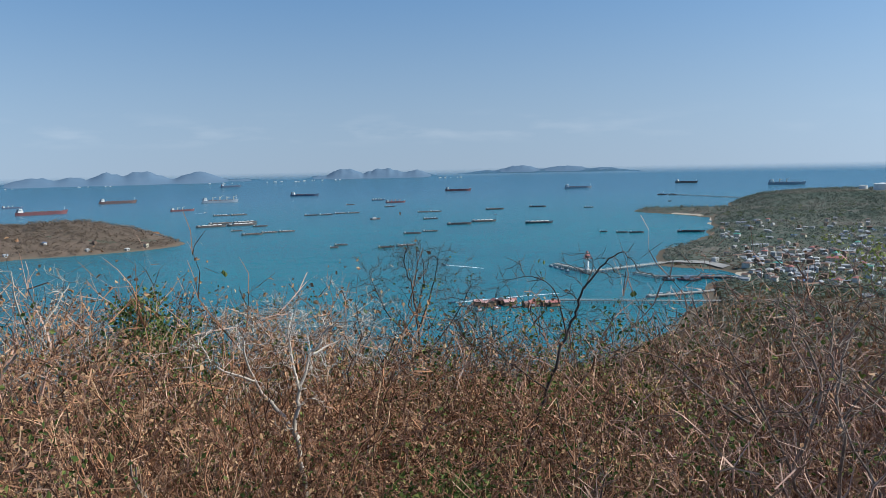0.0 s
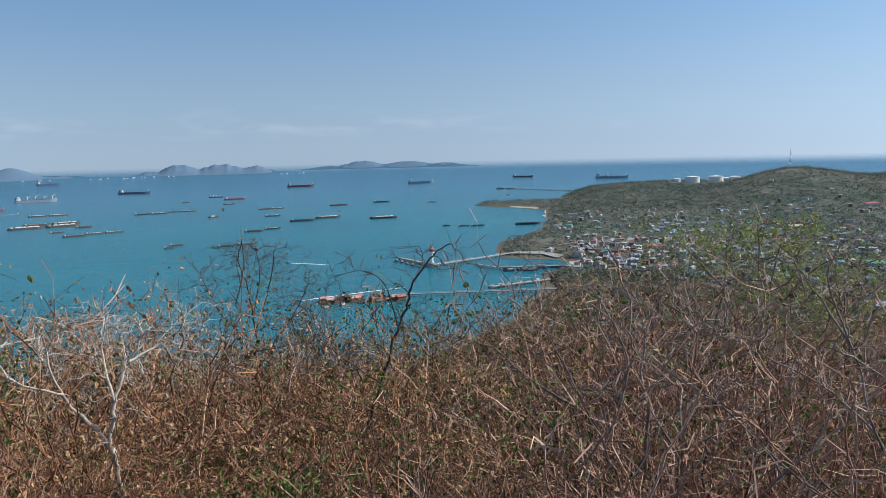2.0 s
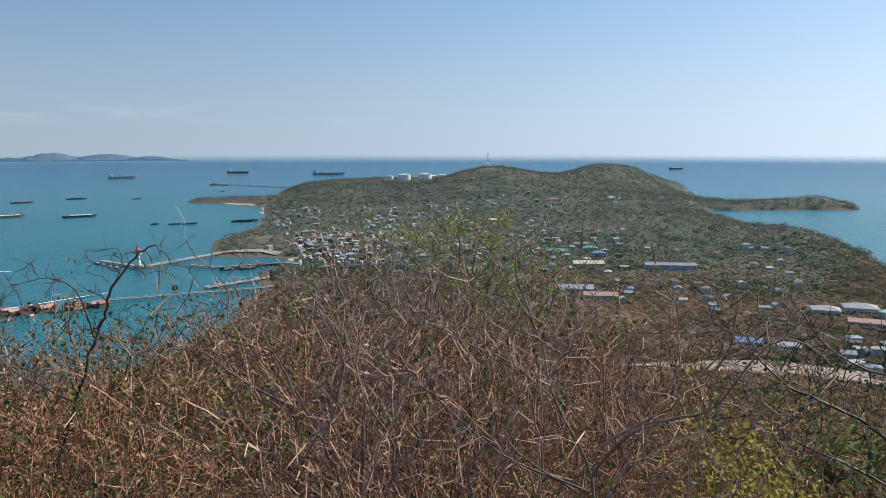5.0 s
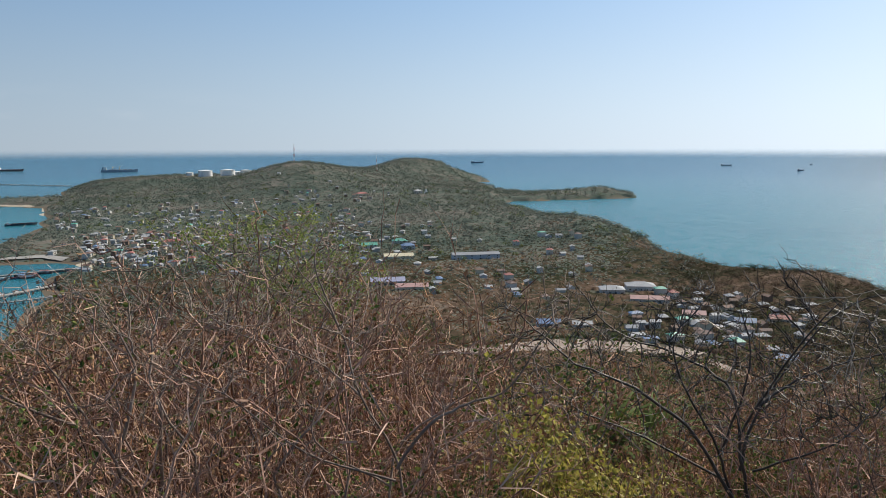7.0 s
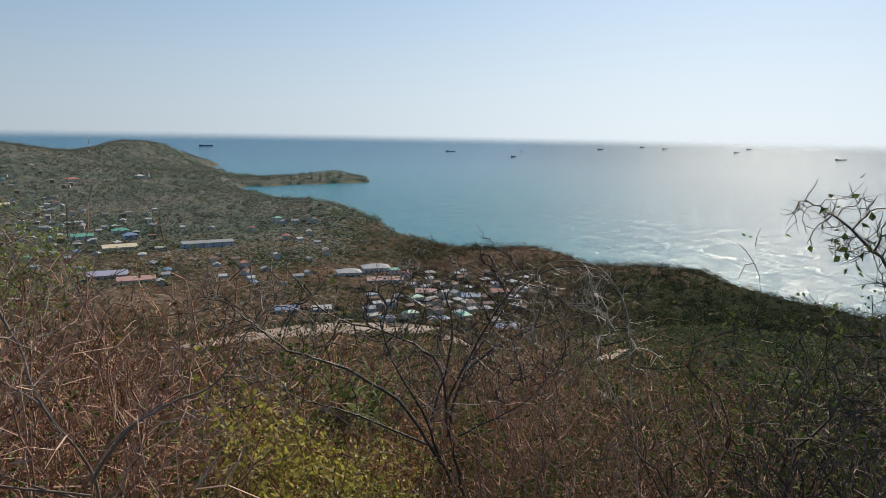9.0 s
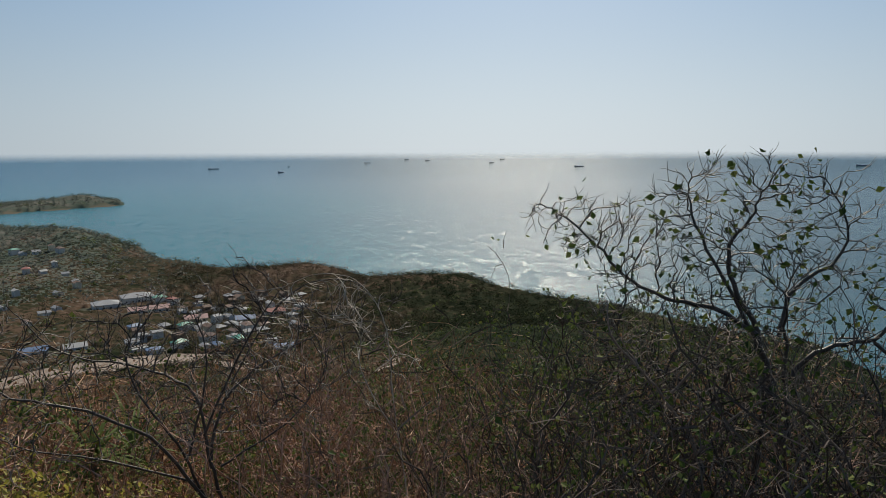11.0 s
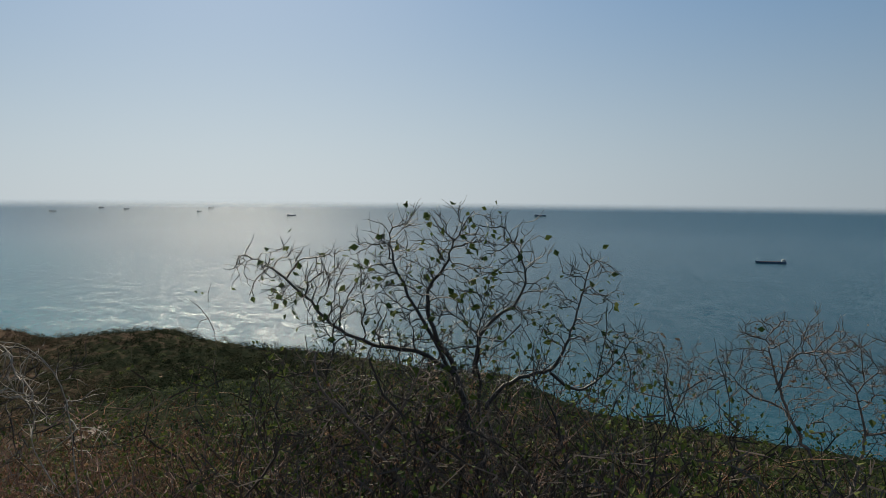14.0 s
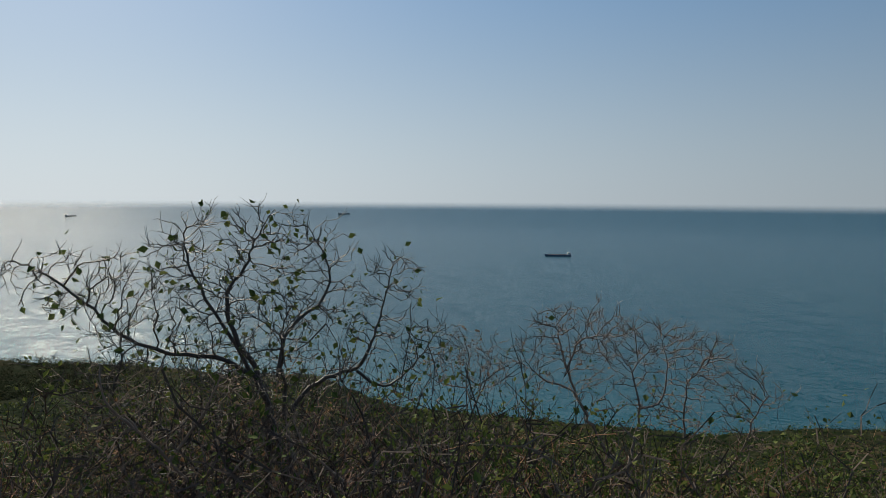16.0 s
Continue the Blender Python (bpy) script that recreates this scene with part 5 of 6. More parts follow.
def canopy(name, bear, dist, mats, label, fine=0.17, ratio=0.0048, cells=(2.8, 5.4, 8.5)):
    """The closed roof of the woods: crown against crown, draped over the land."""
    az, r = np.radians(np.arange(bear[0], bear[1], fine)), np.geomspace(dist[0], dist[1], int(math.log(dist[1] / dist[0]) / ratio))
    A, R = np.meshgrid(az, r)
    x, y, R = (R * np.sin(A)).ravel(), (R * np.cos(A)).ravel(), R.ravel()
    p = np.stack([x, y], 1)
    ground = land(p)
    open_ground = ground < SEA + 2.0
    for cx, cy, rad in CLEAR:
        rows = np.searchsorted(r, (math.hypot(cx, cy) - rad, math.hypot(cx, cy) + rad))
        part_of = slice(rows[0] * len(az), rows[1] * len(az))
        open_ground[part_of] |= np.hypot(x[part_of] - cx, y[part_of] - cy) < rad
    band = np.clip((R - 150) / 90, 0, 1) + np.clip((R - 750) / 300, 0, 1)
    high, tone, tall = np.zeros_like(x), np.zeros_like(x), np.zeros_like(x)
    for k, cell in enumerate(cells):
        w = np.clip(1 - np.abs(band - k), 0, 1)
        h, t = crowns(x, y, cell, 3.0 * k)
        high, tone, tall = high + w * h, tone + w * t, tall + w * cell
    z = ground + tall * (0.04 + np.interp(band, [0, 1, 2], [0.45, 0.5, 0.12]) * high) + 0.09 * tall * ripple(x, y, 14, 3.0)
    z = np.where(open_ground, ground - 1.2, z)
    # past bearing 95 the tone also carries the shade of the backlit slope
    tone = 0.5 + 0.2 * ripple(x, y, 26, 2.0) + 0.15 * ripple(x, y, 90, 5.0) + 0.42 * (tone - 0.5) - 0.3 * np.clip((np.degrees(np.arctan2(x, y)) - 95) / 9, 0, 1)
    idx = np.arange(len(x)).reshape(len(r), len(az))
    f = np.stack([idx[:-1, :-1], idx[1:, :-1], idx[1:, 1:], idx[:-1, 1:]], -1).reshape(-1, 4)[:, ::-1]
    f = f[(~open_ground[f]).any(1)]
    used, f = np.unique(f, return_inverse=True)
    f = f.reshape(-1, 4)
    n = len(f)
    me = bpy.data.meshes.new(name)
    me.vertices.add(len(used)), me.loops.add(4 * n), me.polygons.add(n)
    me.vertices.foreach_set("co", np.stack([x, y, z], 1)[used].astype(np.float32).ravel())
    me.loops.foreach_set("vertex_index", f.astype(np.int32).ravel())
    me.polygons.foreach_set("loop_start", np.arange(0, 4 * n, 4, dtype=np.int32))
    me.polygons.foreach_set("use_smooth", np.ones(n, bool))
    for mat in mats:
        me.materials.append(mat)
    # from about 900 m on the woods take the hazed colour
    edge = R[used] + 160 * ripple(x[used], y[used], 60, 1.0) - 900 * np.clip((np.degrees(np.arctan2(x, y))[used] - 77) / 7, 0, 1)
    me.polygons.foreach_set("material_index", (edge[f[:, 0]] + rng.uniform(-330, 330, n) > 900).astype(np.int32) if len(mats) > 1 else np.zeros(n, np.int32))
    me.update(calc_edges=True)
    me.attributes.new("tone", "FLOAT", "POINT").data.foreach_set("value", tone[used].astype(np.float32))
    return tagged(part(name, me), label, "trees", kind="stuff")


canopy("woods", (24, 180), (42, 3080), (M_WOODS, M_HAZEWOODS), "closed woods of the dry season, brown and olive, far ones greyed in colour for haze")
canopy("woods", (-27, -3), (1320, 2000), (M_ISLANDWOODS,), "brown woods on the island", 0.12, 0.003, (8, 8, 9))
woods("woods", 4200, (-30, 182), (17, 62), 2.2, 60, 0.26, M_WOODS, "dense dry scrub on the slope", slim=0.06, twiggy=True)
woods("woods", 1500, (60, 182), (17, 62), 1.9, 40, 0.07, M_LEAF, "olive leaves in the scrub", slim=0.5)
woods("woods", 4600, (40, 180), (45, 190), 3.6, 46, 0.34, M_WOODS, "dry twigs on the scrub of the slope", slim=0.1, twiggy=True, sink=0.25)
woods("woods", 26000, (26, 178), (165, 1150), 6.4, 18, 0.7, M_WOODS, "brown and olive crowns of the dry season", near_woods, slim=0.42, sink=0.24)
woods("woods", 40000, (25, 84), (620, 3080), 12.0, 15, 1.5, M_HAZEWOODS, "green crowns on the low hills, greyed in colour for haze", thin_town, slim=0.55, sink=0.2)
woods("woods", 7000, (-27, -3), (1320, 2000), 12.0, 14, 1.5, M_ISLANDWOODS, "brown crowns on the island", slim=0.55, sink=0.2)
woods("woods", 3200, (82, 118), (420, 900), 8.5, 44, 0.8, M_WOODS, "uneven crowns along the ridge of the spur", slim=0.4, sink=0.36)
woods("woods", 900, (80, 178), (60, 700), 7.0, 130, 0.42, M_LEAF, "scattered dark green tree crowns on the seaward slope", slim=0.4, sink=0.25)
woods("woods", 420, (35, 80), (600, 2100), 12, 90, 0.9, M_LEAF, "dark leafy trees between the houses", slim=0.5, sink=0.3)

# ---- far islands ----
def far_island(bear0, bear1, r, bumps, label):
    """A long island ridge near the horizon. bumps: bearing, half width, height over the water, all in its own plan."""
    n, rows = 90, 7
    v, f = [], []
    base = sea_level(r)
    for i in range(n + 1):
        b = bear0 + (bear1 - bear0) * i / n
        edge = min(1.0, 4 * i / n, 4 * (n - i) / n)
        h = 1.3 * max(h0 * math.exp(-(((b - b0) / w0) ** 2)) for b0, w0, h0 in (*bumps, (0.5 * (bear0 + bear1), bear1 - bear0, 17))) * (0.92 + 0.16 * noise.noise((b * 2.1, r, 0)))
        for j in range(rows):
            t = j / (rows - 1)
            q = polar(b, r + 200 * t)
            v.append((q.x, q.y, base - 3 + (h * edge + 3) * math.sin(t * math.pi / 2) * (0.94 + 0.12 * noise.noise((b * 5, t * 3, 1)))))
    for i in range(n):
        for j in range(rows - 1):
            a = i * rows + j
            f.append((a, a + 1, a + rows + 1, a + rows))
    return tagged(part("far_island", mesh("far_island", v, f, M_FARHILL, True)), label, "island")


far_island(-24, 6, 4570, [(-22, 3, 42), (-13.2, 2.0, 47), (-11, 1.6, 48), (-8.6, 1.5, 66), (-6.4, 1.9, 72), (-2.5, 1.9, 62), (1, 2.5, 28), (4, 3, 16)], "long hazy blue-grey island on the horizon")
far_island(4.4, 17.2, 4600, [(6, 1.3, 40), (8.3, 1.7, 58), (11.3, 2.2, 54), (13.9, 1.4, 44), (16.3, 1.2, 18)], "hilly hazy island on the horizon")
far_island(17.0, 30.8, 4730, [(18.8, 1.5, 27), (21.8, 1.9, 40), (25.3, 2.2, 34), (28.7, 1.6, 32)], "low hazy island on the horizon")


def far_town(bear0, bear1, r, count, seed):
    """Pale specks of buildings along a far shore, too small to tell apart."""
    g = random.Random(seed)
    bm = bmesh.new()
    for _ in range(count):
        q = polar(g.uniform(bear0, bear1), r + g.uniform(0, 14))
        box(bm, q.x, q.y, sea_level(r) - 1, g.uniform(4, 11), g.uniform(8, 14), g.choice((2, 3, 3, 4, 5)))
    tagged(part("far_town", bm, M_WHITE), "pale buildings along the far island's shore", "buildings", kind="stuff")


far_town(-16, -8, 4555, 9, 1)
far_town(-2, 5.5, 4556, 16, 2)
far_town(5, 9, 4586, 8, 3)
far_town(15.5, 17.6, 4588, 12, 4)


# ---- trees that stand out ----
def tree(name, label, base, limbs, bark, leaves, leaf, leaf_mat, shoots, seed, spread=1.0, lobes=(), fine=1.0, stout=1.0):
    """A tree from its main limbs (start radius, bends in metres from its foot), out of which forking branches fill the space round them and the lobes."""
    g = np.random.default_rng(seed)
    ob = new(name)
    ob.location = base
    tagged(ob, label, "tree" if "tree" in name else "shrub")
    P, parent, wood, marks, tips = [], [], [], [], []
    foot = land_z(base[0], base[1]) - base[2] - 0.1
    for k, (radius, bends) in enumerate(limbs):
        pts = [np.array(p, float) for p in bends]
        if k == 0 and pts[0][2] > foot:
            pts.insert(0, np.array((pts[0][0] * 0.8, pts[0][1] * 0.8, foot)))
        line = []
        for i in range(len(pts) - 1):
            a, b = pts[i], pts[i + 1]
            pa, nb = pts[max(0, i - 1)], pts[min(len(pts) - 1, i + 2)]
            for t in np.arange(0, 1, 0.2):
                line.append(0.5 * (2 * a + (b - pa) * t + (2 * pa - 5 * a + 4 * b - nb) * t * t + (3 * a - 3 * b + nb - pa) * t ** 3) + g.normal(size=3) * radius * 0.15)
        line.append(pts[-1])
        n = len(line)
        rad = [radius * 0.43 * (1 - 0.8 * i / n) for i in range(n)]
        part("trunk" if k == 0 else "limb", pipe("limb", line, rad, bark), None, ob)
        size = sum(np.linalg.norm(line[i + 1] - line[i]) for i in range(n - 1))
        base = len(P)
        P += line
        parent += [-1] + list(range(base, base + n - 1))
        wood += rad
        for s in range(int(shoots * 3.6 * min(size, 2.5))):
            t = g.uniform(0.25 if k else 0.55, 1.0) ** 0.7
            i = min(n - 2, int(t * (n - 1)))
            marks.append(line[i] + unit(line[i + 1] - line[i]) * g.uniform(0, 0.15) * spread + g.normal(size=3) * 0.22 * spread)
    crest = max(p[2] for _, bends in limbs for p in bends)
    marks = [p for p in marks if p[2] < crest - 0.04]
    for centre, size, count in lobes:
        count = int(2.0 * count)
        v = g.normal(size=(count, 3))
        v *= (g.uniform(0, 1, count) ** (1 / 2.2) / np.linalg.norm(v, axis=1))[:, None]
        marks += list(np.array(centre) + v * np.array(size))
    first, step = len(P), 0.054 * fine
    P, parent = colonize(g, P, parent, marks, step, 9 * step, 1.9 * step, 0.32, 0.1)
    rad = thicken(parent, len(P), 0.0032 * fine * stout, 2.25)
    ends, thickset, thin = set(range(len(P))) - set(parent), [], []
    for q in range(first, len(P)):
        up = parent[q]
        r0 = min(rad[up], 1.3 * rad[q], wood[up] if up < first else 1.0)
        (thickset if rad[q] > 0.0038 * fine * stout else thin).append((*P[up], *P[q], max(r0, 0.002 * stout), min(rad[q], max(r0, 0.002 * stout))))
        if q in ends:
            tips.append((P[q], unit(P[q] - P[up])))
    if len(P) > first:
        thin += fringe(g, P, parent, first, int(1.1 * (len(P) - first)), step * 2.1, 0.0027 * fine * stout, tips)
    for lot, kind in ((thickset, "branch_crown"), (thin, "twig_crown")):
        if lot:
            stuff(part(kind, tubes(kind, lot, bark), None, ob))
    if leaves:
        stuff(part("foliage", triangles("foliage", leaf_blades(g, tips, leaves, leaf, 0.03, 0.5), leaf_mat), None, ob))
    return ob


tree("leafy_tree", "small gnarled tree with a few heart-shaped green leaves", (5.98, -4.65, 96.97), [
    (0.095, [(-0.09, -0.16, -0.04), (0.02, -0.13, 0.63), (0.14, -0.04, 1.29), (0.31, 0.15, 1.73), (0.37, 0.16, 2.11), (0.32, -0.02, 2.36), (0.31, -0.12, 2.61)]),
    (0.085, [(0.11, 0.00, -0.68), (0.16, -0.13, 0.47), (0.24, -0.19, 0.96), (0.44, -0.05, 1.46), (0.72, 0.25, 2.14), (0.86, 0.30, 2.60)]),
    (0.085, [(-0.20, -0.17, -0.64), (-0.24, -0.09, 0.34), (-0.14, -0.11, 1.14), (-0.25, 0.01, 1.72)]),
    (0.060, [(0.05, 0.06, 1.32), (0.27, 0.34, 1.53), (0.52, 0.70, 1.60), (0.76, 1.01, 1.79), (0.98, 1.27, 2.12), (1.18, 1.49, 2.34), (1.34, 1.67, 2.45)]),
    (0.060, [(-0.04, -0.25, 0.96), (-0.13, -0.52, 1.21), (-0.29, -0.89, 1.31), (-0.34, -1.09, 1.61), (-0.35, -1.22, 1.94), (-0.36, -1.35, 2.32)]),
    (0.040, [(-0.32, -0.86, 1.29), (-0.49, -1.09, 1.12), (-0.64, -1.34, 1.30), (-0.77, -1.57, 1.64)]),
    (0.055, [(0.12, -0.23, 1.27), (0.14, -0.38, 1.71), (0.04, -0.73, 1.98), (0.07, -0.85, 2.31), (0.21, -0.75, 2.65)]),
    (0.045, [(-0.13, 0.09, 0.49), (-0.01, 0.45, 0.68), (0.12, 0.81, 0.96), (0.21, 1.12, 1.09), (0.26, 1.32, 1.37)]),
    (0.045, [(-0.15, 0.35, 0.09), (-0.07, 0.68, 0.36), (-0.01, 0.95, 0.65), (-0.00, 1.12, 0.94)]),
], M_GREYBARK, 560, 0.076, M_LEAF, 5, 100, 0.8, [((1.13, 1.33, 2.22), (0.52, 0.52, 0.33), 150), ((0.40, 1.01, 2.11), (0.61, 0.61, 0.44), 230), ((0.72, 0.25, 2.49), (0.55, 0.55, 0.41), 200), ((0.20, -0.13, 2.66), (0.47, 0.47, 0.36), 150), ((0.19, -0.77, 2.50), (0.42, 0.42, 0.41), 150), ((0.08, 0.21, 1.99), (0.83, 0.83, 0.50), 350), ((0.06, -0.67, 1.87), (0.55, 0.55, 0.50), 230), ((-0.40, -1.19, 2.17), (0.44, 0.44, 0.41), 150), ((-0.66, -1.16, 1.66), (0.44, 0.44, 0.33), 120), ((-0.68, -1.60, 1.51), (0.42, 0.42, 0.25), 60), ((0.01, 0.63, 1.39), (1.05, 1.05, 0.39), 420), ((-0.07, -0.79, 1.19), (0.44, 0.44, 0.28), 100), ((0.06, 1.03, 0.91), (0.83, 0.83, 0.44), 260), ((-0.22, 0.09, 0.73), (0.44, 0.44, 0.50), 170)], 1.25)
tree("bare_tree", "bare grey tree with a forking pale trunk above the sea", (5.26, -10.21, 95.74), [
    (0.090, [(-0.15, -0.11, -0.11), (0.06, -0.03, 0.50), (0.32, 0.12, 1.08), (0.55, 0.23, 1.66), (0.68, 0.27, 2.08), (0.74, 0.27, 2.37)]),
    (0.050, [(0.53, 0.28, 1.68), (0.47, 0.07, 2.12), (0.29, -0.22, 2.14)]),
    (0.050, [(0.27, 0.13, 1.05), (0.45, 0.33, 1.44), (0.74, 0.64, 1.62), (0.91, 0.84, 1.88)]),
], M_BARK, 30, 0.050, M_DRYLEAF, 8, 101, 1.0, [((0.59, 0.28, 2.26), (0.63, 0.63, 0.46), 210), ((0.20, -0.04, 2.35), (0.59, 0.59, 0.42), 180), ((0.90, 0.56, 2.01), (0.42, 0.42, 0.42), 110), ((0.31, -0.28, 1.70), (0.50, 0.50, 0.42), 90)], 1.35, 1.2)
tree("bare_tree", "bare leaning tree with pale bent limbs", (4.92, -10.15, 95.87), [
    (0.075, [(-0.02, -0.00, -0.18), (-0.03, -0.13, 0.46), (-0.04, -0.26, 1.10), (0.07, -0.28, 1.58), (-0.08, -0.50, 1.91)]),
    (0.070, [(-0.40, -0.56, -0.9), (-0.45, -0.61, -0.27), (-0.59, -0.78, -0.01), (-0.51, -0.81, 0.73), (-0.50, -0.89, 1.31), (-0.64, -1.07, 1.64)]),
    (0.060, [(-0.60, -0.75, -0.02), (-0.97, -0.97, 0.07), (-1.23, -1.13, 0.47), (-1.38, -1.21, 0.99), (-1.55, -1.27, 1.33)]),
    (0.045, [(-0.04, -0.26, 1.06), (-0.27, -0.51, 1.18), (-0.30, -0.62, 1.67), (-0.20, -0.62, 2.07)]),
], M_BARK, 60, 0.050, M_LEAF, 8, 102, 1.0, [((-0.10, -0.26, 1.95), (0.57, 0.57, 0.49), 200), ((-0.41, -0.53, 2.05), (0.49, 0.49, 0.37), 130), ((-0.80, -0.83, 1.79), (0.57, 0.57, 0.49), 200), ((-1.20, -1.12, 1.39), (0.45, 0.45, 0.49), 150), ((-0.41, -0.82, 1.05), (0.65, 0.65, 0.49), 140), ((-1.17, -1.03, 0.65), (0.49, 0.49, 0.49), 110)], 1.35, 1.2)
tree("bare_tree", "small bare tree further down the slope", (10.23, -13.69, 94.42), [
    (0.060, [(-0.08, -0.17, -0.53), (-0.15, 0.46, 0.89), (0.12, 0.33, 1.43), (-0.26, 0.74, 2.18), (-0.26, 1.09, 2.83)]),
    (0.040, [(0.27, 0.13, 1.24), (0.46, 0.78, 1.43), (0.56, 1.36, 1.81)]),
    (0.040, [(0.12, 0.04, 0.81), (-0.18, -0.02, 1.44), (-0.61, 0.32, 2.31)]),
], M_BARK, 120, 0.070, M_DRYLEAF, 8, 103, 1.4, [((0.46, 0.22, 1.83), (0.78, 0.78, 0.58), 190), ((-0.05, -0.18, 1.58), (0.65, 0.65, 0.58), 160)], 1.7)
tree("bare_tree", "dark leafless tree with long crooked branches", (5.47, 0.13, 97.23), [
    (0.034, [(0.11, -0.10, -0.21), (-0.03, 0.03, 0.34), (-0.23, 0.16, 0.83), (-0.31, 0.36, 1.20), (-0.28, 0.42, 1.49), (-0.15, 0.21, 1.80)]),
    (0.031, [(-0.09, 0.03, 0.36), (-0.17, 0.34, 0.86), (-0.43, 0.74, 1.19), (-0.49, 1.04, 1.30), (-0.43, 1.29, 1.46), (-0.38, 1.51, 1.58)]),
    (0.031, [(0.09, 0.00, 0.50), (0.21, -0.12, 0.95), (0.36, -0.53, 1.24), (0.40, -1.03, 1.42)]),
    (0.024, [(-0.01, 0.12, 0.66), (-0.11, -0.04, 1.31), (-0.06, 0.05, 1.70)]),
    (0.024, [(-0.05, 0.01, 0.80), (-0.21, -0.29, 1.46), (-0.23, -0.52, 1.81)]),
    (0.024, [(0.08, 0.09, 0.40), (-0.11, 0.62, 0.70), (-0.14, 1.03, 0.82), (-0.24, 1.27, 0.99)]),
    (0.020, [(0.01, -0.09, 0.54), (-0.15, -0.55, 0.88), (0.03, -0.79, 1.10)]),
    (0.015, [(0.16, -0.17, 1.08), (0.19, -0.42, 1.51), (0.18, -0.70, 1.77), (0.14, -1.03, 1.80), (0.07, -1.21, 1.63), (-0.01, -1.27, 1.36)]),
    (0.034, [(0.01, -0.14, 0.07), (0.05, -0.01, 0.60), (0.08, 0.08, 1.06), (0.08, 0.41, 1.27), (0.07, 0.89, 1.40), (0.08, 1.17, 1.69)]),
], M_GREYBARK, 0, 0.050, M_DRYLEAF, 10, 104, 0.8, [((0.23, 0.26, 1.49), (0.46, 0.46, 0.38), 200), ((0.45, -0.24, 1.63), (0.35, 0.35, 0.34), 100), ((0.01, 0.64, 1.33), (0.42, 0.42, 0.25), 130), ((0.22, -0.63, 1.50), (0.38, 0.38, 0.25), 110), ((-0.04, 0.07, 1.06), (0.55, 0.55, 0.46), 290), ((0.28, -0.93, 1.23), (0.35, 0.35, 0.29), 70), ((0.36, -0.33, 1.02), (0.46, 0.46, 0.38), 200), ((0.22, 0.97, 1.36), (0.35, 0.35, 0.25), 70)], 1.1)
tree("bare_tree", "leafless tree with a pale forked trunk", (1.16, 11.74, 93.77), [
    (0.085, [(0.12, -0.06, -0.39), (0.00, 0.04, 0.67), (-0.20, -0.01, 1.98), (-0.36, -0.40, 2.64)]),
    (0.060, [(-0.33, 0.04, 2.51), (-0.59, -0.24, 3.17), (-0.74, -0.60, 3.67), (-1.05, -0.98, 4.12), (-1.35, -1.26, 4.32)]),
    (0.060, [(-0.28, -0.06, 2.44), (-0.10, 0.04, 2.72), (0.01, 0.04, 3.14), (0.32, 0.40, 3.45), (0.86, 0.69, 3.79)]),
    (0.040, [(-0.09, 0.11, 2.70), (0.46, -0.18, 2.99), (0.91, -0.30, 3.20)]),
    (0.035, [(-0.58, -0.01, 3.11), (-0.44, 0.06, 3.59), (-0.50, 0.17, 4.04)]),
], M_PALEBARK, 160, 0.050, M_DRYLEAF, 40, 105, 1.2)
tree("bare_tree", "slender leafless tree against the water", (4.05, 16.51, 93.70), [
    (0.090, [(0.03, 0.05, -0.59), (0.06, 0.30, 1.02), (-0.04, 0.03, 2.49), (-0.17, -0.03, 3.45), (-0.34, 0.04, 4.05), (-0.37, -0.56, 4.58)]),
    (0.055, [(-0.04, -0.09, 2.51), (0.25, -0.27, 3.46), (0.28, -0.76, 4.31)]),
    (0.055, [(0.01, 0.04, 2.07), (-0.74, -0.10, 2.84), (-1.21, -0.50, 3.79)]),
    (0.055, [(-0.02, -0.06, 1.69), (0.62, -0.56, 2.69), (0.93, -1.01, 3.53)]),
    (0.040, [(-0.06, 0.02, 2.76), (0.10, -0.06, 3.71), (-0.00, -0.27, 4.40)]),
    (0.040, [(0.03, 0.02, 0.97), (-0.79, -0.15, 1.51), (-1.35, 0.45, 1.54)]),
], M_DARKBARK, 160, 0.060, M_LEAF, 40, 106, 1.3)
tree("sapling", "thin bent leafless sapling", (2.86, 7.15, 96.24), [
    (0.065, [(-0.03, 0.11, -0.58), (0.13, 0.18, 0.56), (0.33, 0.06, 1.29), (0.50, -0.02, 1.86), (0.61, -0.02, 2.10), (0.60, -0.28, 2.44), (0.76, -0.42, 2.73), (0.94, -0.50, 2.84)]),
    (0.020, [(0.41, -0.25, 1.98), (0.21, -0.40, 2.47), (0.06, -0.15, 2.59), (-0.27, -0.10, 2.54)]),
    (0.020, [(0.61, -0.27, 2.44), (0.79, -0.11, 2.66), (0.78, -0.04, 2.80)]),
    (0.022, [(0.24, -0.15, 1.36), (-0.05, 0.25, 1.59), (-0.30, 0.27, 1.86)]),
], M_DARKBARK, 0, 0.050, M_DRYLEAF, 9, 107)
tree("bare_tree", "pale dead branches of a leafless tree", (-2.38, 8.16, 96.57), [
    (0.050, [(-0.32, -0.20, 0.38), (0.00, 0.02, 1.37), (0.35, -0.14, 1.78), (0.56, -0.20, 2.01), (0.71, 0.04, 2.31)]),
    (0.035, [(0.29, 0.11, 1.73), (0.27, -0.19, 2.14), (0.25, -0.22, 2.49)]),
    (0.035, [(-0.04, -0.03, 1.27), (0.46, 0.09, 1.48), (1.02, 0.03, 1.69)]),
], M_PALEBARK, 0, 0.050, M_DRYLEAF, 22, 108, 0.45)
